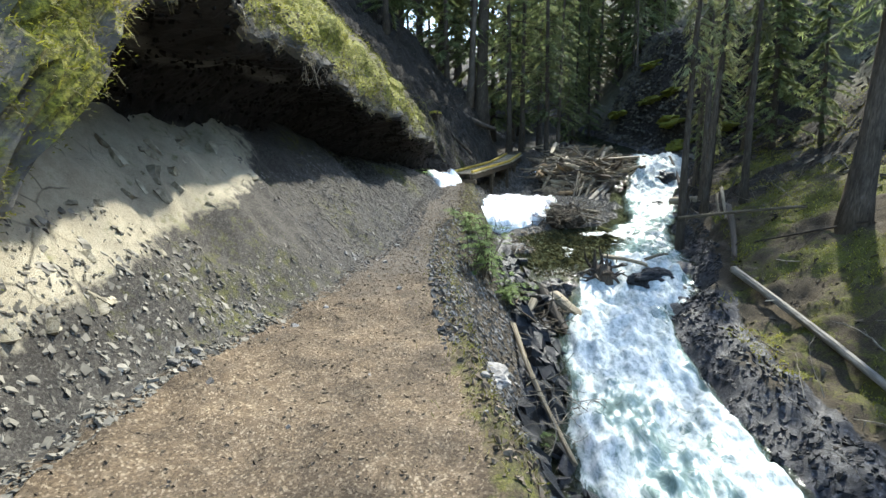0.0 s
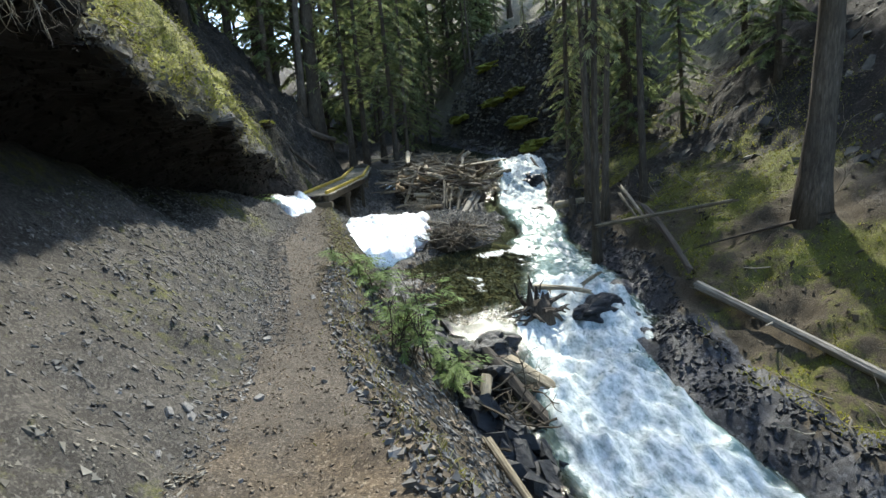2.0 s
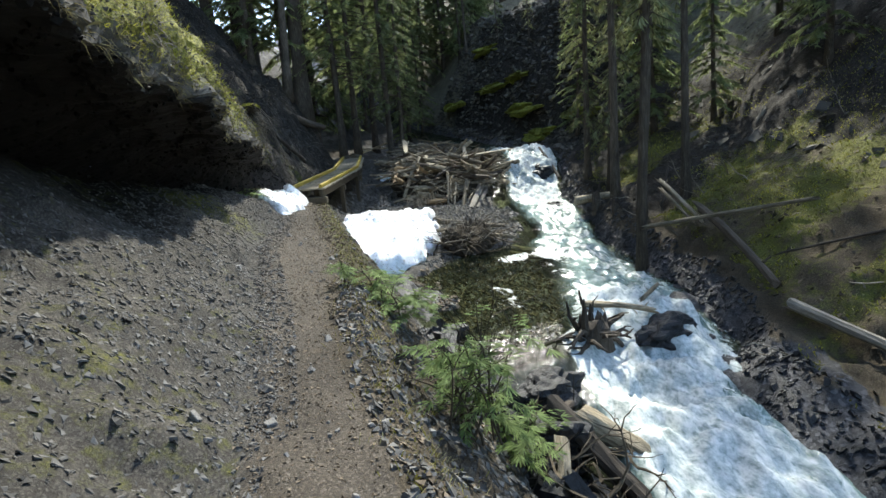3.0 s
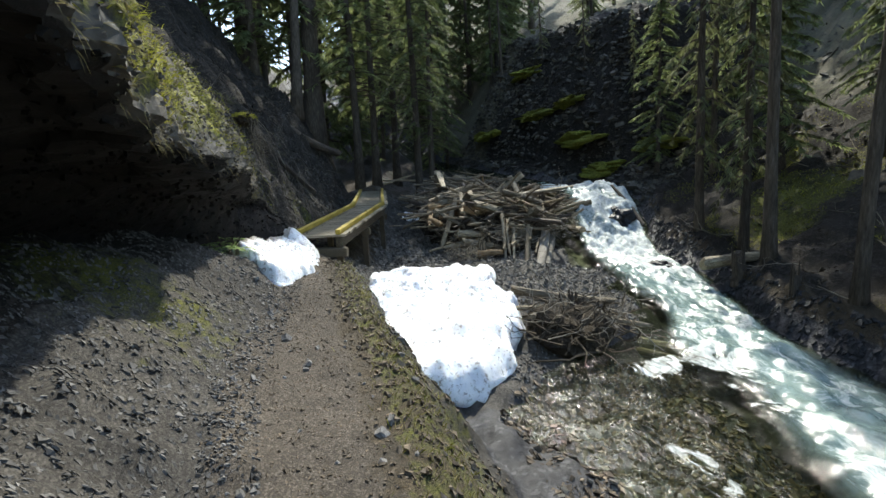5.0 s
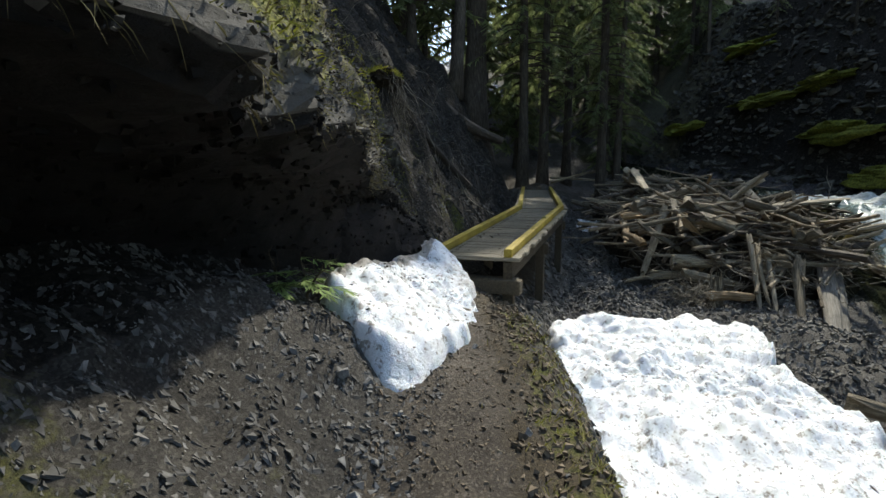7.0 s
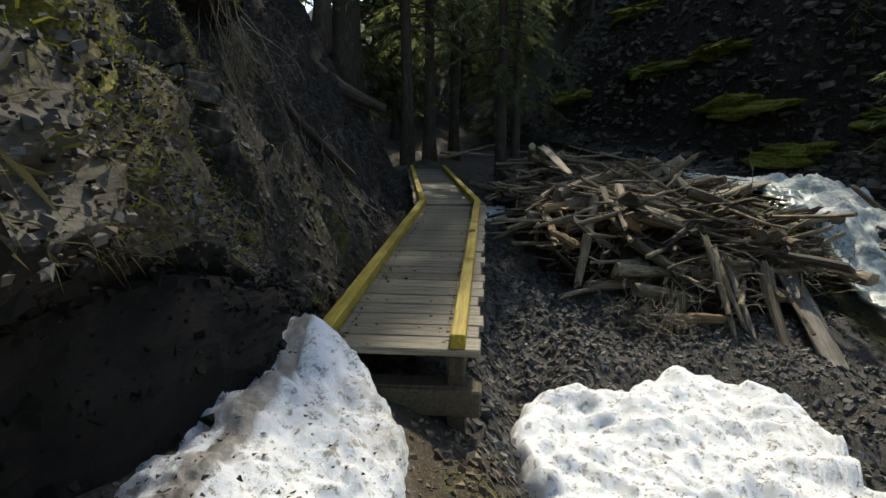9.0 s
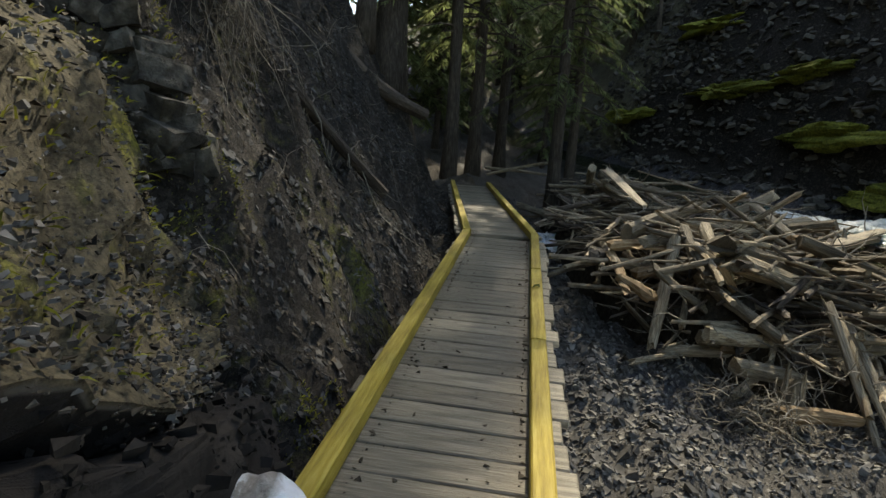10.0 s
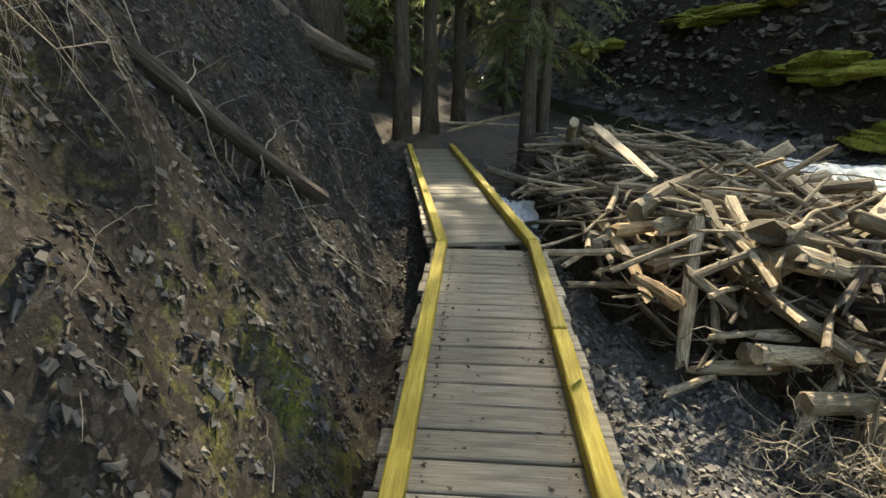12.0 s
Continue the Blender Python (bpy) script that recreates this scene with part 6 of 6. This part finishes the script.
def tufts():
    rnd = random.Random(81)
    pts, u = CLIFF_PTS[0]
    idx = [i for i in np.nonzero((u > 5.3) & (u < 7.9) & (pts[:, 1] > 0.5) & (pts[:, 1] < 21))[0]]
    moss, dry = Pile(), Pile()
    for _ in range(32000):
        p = Vector(pts[rnd.choice(idx)]) + Vector((rnd.gauss(0, 0.05), rnd.gauss(0, 0.05), 0))
        if p.y > 16.3 and rnd.random() < 0.6:
            continue
        blade(moss if rnd.random() < 0.82 else dry, rnd, p, Vector((rnd.uniform(0.0, 1.0), rnd.uniform(-0.5, 0.5), rnd.uniform(-0.2, 1.0))), rnd.uniform(0.02, 0.07), 0.004)
    idx = [i for i in np.nonzero((u > 4.9) & (u < 8.0) & (pts[:, 1] > 0.8) & (pts[:, 1] < 3.3))[0]]
    for _ in range(17000):
        p = Vector(pts[rnd.choice(idx)]) + Vector((0, rnd.gauss(0, 0.05), rnd.gauss(0, 0.04)))
        blade(moss if rnd.random() < 0.7 else dry, rnd, p, Vector((rnd.uniform(0.2, 1.0), rnd.uniform(-0.6, 0.6), rnd.uniform(-0.4, 0.8))), rnd.uniform(0.01, 0.032), 0.003)
    idx = [i for i in np.nonzero((u > 4.7) & (u < 6.3) & (pts[:, 1] > 2.5) & (pts[:, 1] < 19))[0]]
    for _ in range(2200):
        p = Vector(pts[rnd.choice(idx)])
        blade(dry, rnd, p, Vector((rnd.uniform(0.1, 0.8), rnd.uniform(-0.5, 0.5), rnd.uniform(-1.0, 0.2))), rnd.uniform(0.05, 0.15), 0.002)
    stuff("lip_moss", moss.mesh("lip_moss", M_MOSS), "bright yellow-green moss on the overhang's lip", "moss")
    stuff("lip_grass", dry.mesh("lip_grass", M_GRASS), "dry grass and rootlets hanging off the lip", "grass")
    bank, dry = Pile(), Pile()
    g = np.random.default_rng(82)
    ys = g.uniform(4, 22, 34000)
    xs = WATER_R(ys) + 0.7 + 6.0 * g.random(34000) ** 1.2
    k = fbm(xs * 0.8, ys * 0.8, None, 3, 99) > -0.05
    for x, y, z in zip(xs[k], ys[k], ground_z(xs[k], ys[k])):
        p = Vector((x, y, z))
        blade(bank if rnd.random() < 0.75 else dry, rnd, p, Vector((rnd.uniform(-0.6, 0.4), rnd.uniform(-0.5, 0.5), rnd.uniform(0.2, 1.0))), rnd.uniform(0.02, 0.075), 0.008)
    stuff("bank_moss", bank.mesh("bank_moss", M_MOSS), "thick green-yellow moss cushions on the far bank", "moss")
    stuff("bank_grass", dry.mesh("bank_grass", M_GRASS), "dry grass among the moss", "grass")
    verge, vm = Pile(), Pile()
    ys = g.uniform(2, 18.5, 4200)
    xs = TRAIL_R(ys) + g.normal(0.05, 0.16, 4200)
    for x, y, z in zip(xs, ys, ground_z(xs, ys)):
        blade(verge if rnd.random() < 0.6 else vm, rnd, Vector((x, y, z)), Vector((rnd.uniform(-0.4, 0.8), rnd.uniform(-0.5, 0.5), rnd.uniform(0.2, 1.0))), rnd.uniform(0.03, 0.1), 0.003)
    stuff("verge_grass", verge.mesh("verge_grass", M_GRASS), "sparse dry grass on the trail's outer verge", "grass")
    stuff("verge_moss", vm.mesh("verge_moss", M_MOSS), "small moss tufts on the trail's outer verge", "moss")


tufts()


def shrub(at, stems, height, seed, label, green):
    rnd = random.Random(seed)
    s = tagged(new("shrub"), label, "shrub")
    s.location = (at[0], at[1], gz(*at) - 0.03)
    leaves = Pile()
    for k in range(stems):
        p = Pile()
        a = Vector((rnd.gauss(0, 0.12), rnd.gauss(0, 0.22), 0))
        d = Vector((rnd.gauss(0.05, 0.2), rnd.gauss(0, 0.2), 1))
        h = height * rnd.uniform(0.6, 1.1)
        twig(p, rnd, a, d, h, 0.012, 0.13, 4, 0.0, 5)
        part("stem", p.mesh("stem", M_TWIG_DARK), None, s)
        for _ in range(green):
            q = a + d.normalized() * h * rnd.uniform(0.15, 0.9)
            an = rnd.uniform(0, 6.28)
            o = Vector((math.cos(an), math.sin(an), -0.1))
            for g in range(4):
                spray(leaves, q + o * 0.1 * g, o, 0.15 * rnd.uniform(0.7, 1.2), rnd, 7, 0.25)
    if green:
        part("foliage", leaves.mesh("foliage", M_SAPLING), None, s)
    return s


shrub((0.72, 9.2), 7, 1.15, 91, "bare-stemmed shrub with sparse green shoots at the trail's edge", 9)
shrub((0.6, 8.7), 4, 0.9, 92, "thin dark leafless shrub on the trail bank", 0)
shrub((0.75, 10.1), 4, 0.6, 93, "small bright green conifer sapling on the bank", 13)
shrub((0.62, 10.8), 4, 0.5, 94, "small bright green conifer sapling on the bank", 13)
shrub((1.15, 9.3), 3, 0.4, 95, "low drooping green conifer sapling over the creek", 14)
shrub((0.45, 11.4), 3, 0.45, 96, "low feathery green sapling beside the trail", 12)
shrub((-0.75, 17.4), 3, 0.3, 97, "low green seedling beside the dirty snow", 6)
shrub((1.15, 5.6), 3, 0.35, 98, "small fern-like green shoots under the bank", 3)


def boulder(at, size, seed, label, material=None):
    rnd = random.Random(seed)
    ob = mound("boulder", label, at, size, material or M_STONE_ONE, seed, "boulder", 0.4)
    return ob


boulder((-1.05, 15.5, 0.62), (0.13, 0.07, 0.16), 3, "pale upright slab of rock in the scree")
boulder((-1.2, 15.2, 0.7), (0.1, 0.08, 0.08), 4, "pale broken rock in the scree bank")
boulder((0.5, 5.0, -0.75), (0.2, 0.25, 0.14), 5, "mossy brown rock under the trail edge", M_STONE_ONE)
boulder((2.1, 7.1, -2.0), (0.32, 0.25, 0.2), 6, "wet dark boulder at the water's edge", M_WETROCK)
boulder((1.9, 9.6, -1.3), (0.4, 0.3, 0.25), 7, "wet dark boulder under the wedged logs", M_WETROCK)
boulder((1.6, 8.8, -1.55), (0.3, 0.3, 0.22), 8, "wet grey boulder under the wedged logs", M_WETROCK)
boulder((2.3, 10.4, -1.25), (0.45, 0.3, 0.25), 9, "wet dark boulder beside the cascade", M_WETROCK)
boulder((4.6, 10.9, -1.15), (0.5, 0.3, 0.25), 10, "black rock ledge at the cascade's lip", M_WETROCK)
boulder((9.6, 22.2, 0.55), (0.45, 0.4, 0.35), 11, "black boulder splitting the upper falls", M_WETROCK)
boulder((10.4, 21.2, 0.25), (0.4, 0.4, 0.3), 12, "black boulder beside the upper falls", M_WETROCK)
boulder((8.0, 18.9, -0.25), (0.3, 0.3, 0.15), 13, "wet boulder breaking the rapid water", M_WETROCK)
snow_slab("snow_patch", "small grey remnant of snow under the footbridge", [(4.9, 27.0), (5.3, 26.9), (5.5, 27.6), (5.6, 28.2), (5.1, 28.4), (4.8, 27.8)], lambda x, y: 0.5 + 0.14 * (y - 27), 0.16, 14, 0.3)


def moss_cushion(at, size, seed):
    ob = mound("moss_cushion", "bright green moss cushion on a dark rock ledge", at, size, M_MOSSPAD, seed, "moss", 0.7)
    return ob


M_MOSSPAD = plain("moss_pad", [(0.3, (0.05, 0.058, 0.012)), (0.55, (0.17, 0.18, 0.03)), (0.8, (0.34, 0.33, 0.055))], 18, 0.95, 0.15, None, 30, 1.0, 0.03, "object", 1.5)
for k, (x, y, sx, sy) in enumerate([(12.3, 31.3, 0.5, 1.1), (12.1, 27.4, 0.45, 1.4), (11.9, 26.0, 0.4, 0.9), (11.9, 35.3, 0.5, 1.0), (12.6, 29.0, 0.4, 1.0), (13.2, 33.0, 0.5, 1.2), (13.0, 24.5, 0.5, 1.0)]):
    moss_cushion((x, y, gz(x, y) + 0.02), (sx, sy, 0.24), 100 + k)


def jam_core():
    """A dark sheet inside the jam, added for the shade between its logs."""
    n = 70
    xs, ys = np.meshgrid(np.linspace(3.9, 9.3, n), np.linspace(21.0, 29.1, n))
    h = np.array([[jam_top(x, y) for x in xs[0]] for y in ys[:, 0]])
    z = ground_z(xs, ys) + np.where(h > 0, h * 0.55 + 0.2 * fbm(xs * 2.5, ys * 2.5, None, 3, 121), -0.2)
    me = mesh_of("jam_gap_shade", np.stack([xs.ravel(), ys.ravel(), z.ravel()], 1), grid_faces(n, n), M_SOIL, False)
    return stuff("jam_gap_shade", me, "dark sheet in the jam that stands for shade between its logs", "debris")


jam_core()


def dropped(name, label, category, count, spots, lo, hi, material, seed):
    """Small flakes lying on given spots."""
    g = np.random.default_rng(seed)
    p = spots[g.choice(len(spots), count)] + np.concatenate([g.normal(0, 0.03, (count, 2)), np.zeros((count, 1))], 1)
    stuff(name, stone_soup(name, p[:, 0], p[:, 1], sizes_of(g, count, lo, hi, 2.5), (0.06, 0.25), material, seed, 0.4, p[:, 2], True), label, category)


for snow, count, seed in ((SNOW_A, 2600, 131), (SNOW_B, 1300, 132)):
    pts = np.array([v.co[:] for v in snow.data.vertices])[260 * 6:260 * 58]
    dropped("snow_dirt", "bark flakes, needles and grit on the old snow", "litter", count, pts, 0.005, 0.03 if seed == 132 else 0.022, M_LITTER, seed)
g_deck = np.random.default_rng(133)
u_, w_ = g_deck.random(450), g_deck.choice([-1.0, 1.0], 450)
off_ = np.where(w_ < 0, -0.29 + 0.25 * g_deck.random(450) ** 3, 0.34 - 0.25 * g_deck.random(450) ** 3)
a_, b_ = np.array(DECK[0]), np.array(DECK[1])
side_ = np.array(((b_ - a_)[1], -(b_ - a_)[0], 0.0)) / np.hypot(*(b_ - a_)[:2])
flakes = a_ + u_[:, None] * (b_ - a_) + off_[:, None] * side_ + np.array((0, 0, 0.003))
stuff("deck_litter", stone_soup("deck_litter", flakes[:, 0], flakes[:, 1], sizes_of(g_deck, 450, 0.005, 0.04, 2.8), (0.05, 0.2), M_LITTER, 134, 0.4, flakes[:, 2], True), "dead leaves and needles gathered along the kerb rails", "litter")


# ---- rock outcrop and moss on the dark slope ----
M_OUTCROP = plain("outcrop_rock", [(0.32, (0.016, 0.014, 0.011)), (0.5, (0.06, 0.055, 0.043)), (0.7, (0.16, 0.148, 0.12))], 9, 0.92, 0.25, None, 22, 0.9, 0.03, "object", 2.0, 0.6, 1.35)


def rock_block(seed, sx, sy, sz):
    """An angular block with broken corners."""
    g = np.random.default_rng(seed)
    bm = bmesh.new()
    bmesh.ops.create_cube(bm, size=1.0)
    for v in bm.verts:
        v.co = Vector((v.co.x * sx, v.co.y * sy, v.co.z * sz)) * float(g.uniform(0.75, 1.15))
    bmesh.ops.subdivide_edges(bm, edges=list(bm.edges), cuts=6, use_grid_fill=True)
    co = np.array([v.co[:] for v in bm.verts])
    k = fbm(co[:, 0] * 7 + seed, co[:, 1] * 7, co[:, 2] * 7, 3, seed)
    q = np.round(fbm(co[:, 0] * 4, co[:, 1] * 4 + seed, co[:, 2] * 9, 2, seed + 1) * 3) / 3
    for v, f, e in zip(bm.verts, k, q):
        v.co = v.co * float(1 + 0.17 * f + 0.07 * e)
    return bm


def rock_outcrop():
    t = tagged(new("rock_outcrop"), "blocky grey-buff rock outcrop with mossy cracks on the slope", "rock")
    t.location = (-0.3, 21.05, 2.2)
    g = np.random.default_rng(151)
    for row, z in enumerate((2.1, 2.22, 2.35, 2.48, 2.62, 2.76)):
        for k in range(9):
            f = (k + 0.5 * (row % 2)) / 8.5
            x, y = -0.85 + 0.7 * f, 20.85 + 0.45 * f
            near_x = np.linspace(x - 0.5, x + 0.5, 40)
            hx = float(near_x[np.argmin(np.abs(ground_z(near_x, near_x * 0 + y) - z))])
            s = g.uniform(0.75, 1.3)
            ob = part("rock", rock_block(160 + row * 9 + k, 0.2 * s, 0.24 * s, 0.13 * s), M_OUTCROP, t)
            ob.matrix_basis = pose(hx - t.location.x - 0.12, y - t.location.y, z - t.location.z, float(g.normal(0, 16)), float(g.normal(0, 16)), float(g.normal(25, 35)))
    return t


rock_outcrop()


def slope_moss():
    rnd = random.Random(171)
    g = np.random.default_rng(172)
    n = 26000
    ys = g.uniform(19.2, 23.6, n)
    xs = TRAIL_L(ys) + 0.1 - 2.0 * g.random(n)
    k = fbm(xs * 1.6, ys * 1.6, None, 3, 173) > 0.4 + 0.5 * np.clip((ys - 20.6) / 2, 0, 1)
    moss, dry = Pile(), Pile()
    for x, y, z in zip(xs[k], ys[k], ground_z(xs[k], ys[k])):
        blade(moss if rnd.random() < 0.8 else dry, rnd, Vector((x, y, z)), Vector((rnd.uniform(-0.2, 0.8), rnd.uniform(-0.6, 0.4), rnd.uniform(0.1, 1.0))), rnd.uniform(0.012, 0.04), 0.004)
    stuff("slope_moss", moss.mesh("slope_moss", M_MOSS), "yellow-green moss patches on the dark slope", "moss")
    stuff("slope_grass", dry.mesh("slope_grass", M_GRASS), "dry grass bits on the dark slope", "grass")


slope_moss()


# ---- broken slabs of the pale wall, roots over the lip ----
M_PALE_ROCK = plain("buff_rock", [(0.3, (0.13, 0.115, 0.082)), (0.5, (0.27, 0.242, 0.175)), (0.7, (0.42, 0.385, 0.3))], 7, 0.92, 0.25, None, 24, 0.9, 0.02, "object", 2.2, 0.7, 1.2)


def wall_slabs():
    t = tagged(new("wall_slabs"), "cracked buff slabs standing proud of the pale wall", "rock")
    t.location = (-2.6, 4.5, 1.2)
    g = np.random.default_rng(181)
    blocks = []
    for k in range(8):
        me = bpy.data.meshes.new("slab")
        bm = rock_block(190 + k, 0.3, 0.34, 0.12)
        bm.to_mesh(me)
        bm.free()
        me.materials.append(M_PALE_ROCK)
        blocks.append(me)
    for k in range(80):
        y = float(g.uniform(2.4, 6.6))
        z = float(g.uniform(0.45 + 0.22 * (y - 2.4), 2.1))
        line = np.linspace(-3.5, -1.0, 60)
        x = float(line[np.argmin(np.abs(ground_z(line, line * 0 + y) - z))])
        s = float(g.uniform(0.2, 0.75))
        ob = part("slab", blocks[k % 8], None, t)
        ob.matrix_basis = Matrix.Translation(Vector((x - 0.1 * s, y, z - 0.055 * s)) - t.location) @ pose(0, 0, 0, float(g.normal(0, 7)), 52 + float(g.normal(0, 9)), float(g.normal(0, 40))) @ Matrix.Diagonal((s, s * float(g.uniform(0.7, 1.5)), s, 1))
    return t


wall_slabs()


def hanging_roots(at, count, reach, seed):
    """A drooping tangle of fine roots below a turf edge."""
    t = tagged(new("hanging_roots"), "tangle of fine dead roots drooping from the turf lip", "roots")
    t.location = at
    rnd = random.Random(seed)
    for k in range(count):
        p = Pile()
        a = Vector((rnd.gauss(-0.05, 0.1), rnd.gauss(0, 0.22), rnd.gauss(0.1, 0.06)))
        twig(p, rnd, a, (rnd.uniform(0.1, 0.6), rnd.uniform(-0.5, 0.5), rnd.uniform(-1.0, 0.1)), reach * rnd.uniform(0.5, 1.2), rnd.uniform(0.003, 0.007), 0.3, 3, 0.12)
        part("root", p.mesh("root", M_TWIG), None, t)
    return t


for y_, n_, r_, seed_ in ((5.6, 12, 0.3, 191), (7.4, 30, 0.5, 192), (9.0, 16, 0.35, 193), (11.0, 12, 0.3, 194)):
    hanging_roots((float(LIP_X(y_)) + 0.02, y_, float(LIP_Z(y_)) + 0.12), n_, r_, seed_)
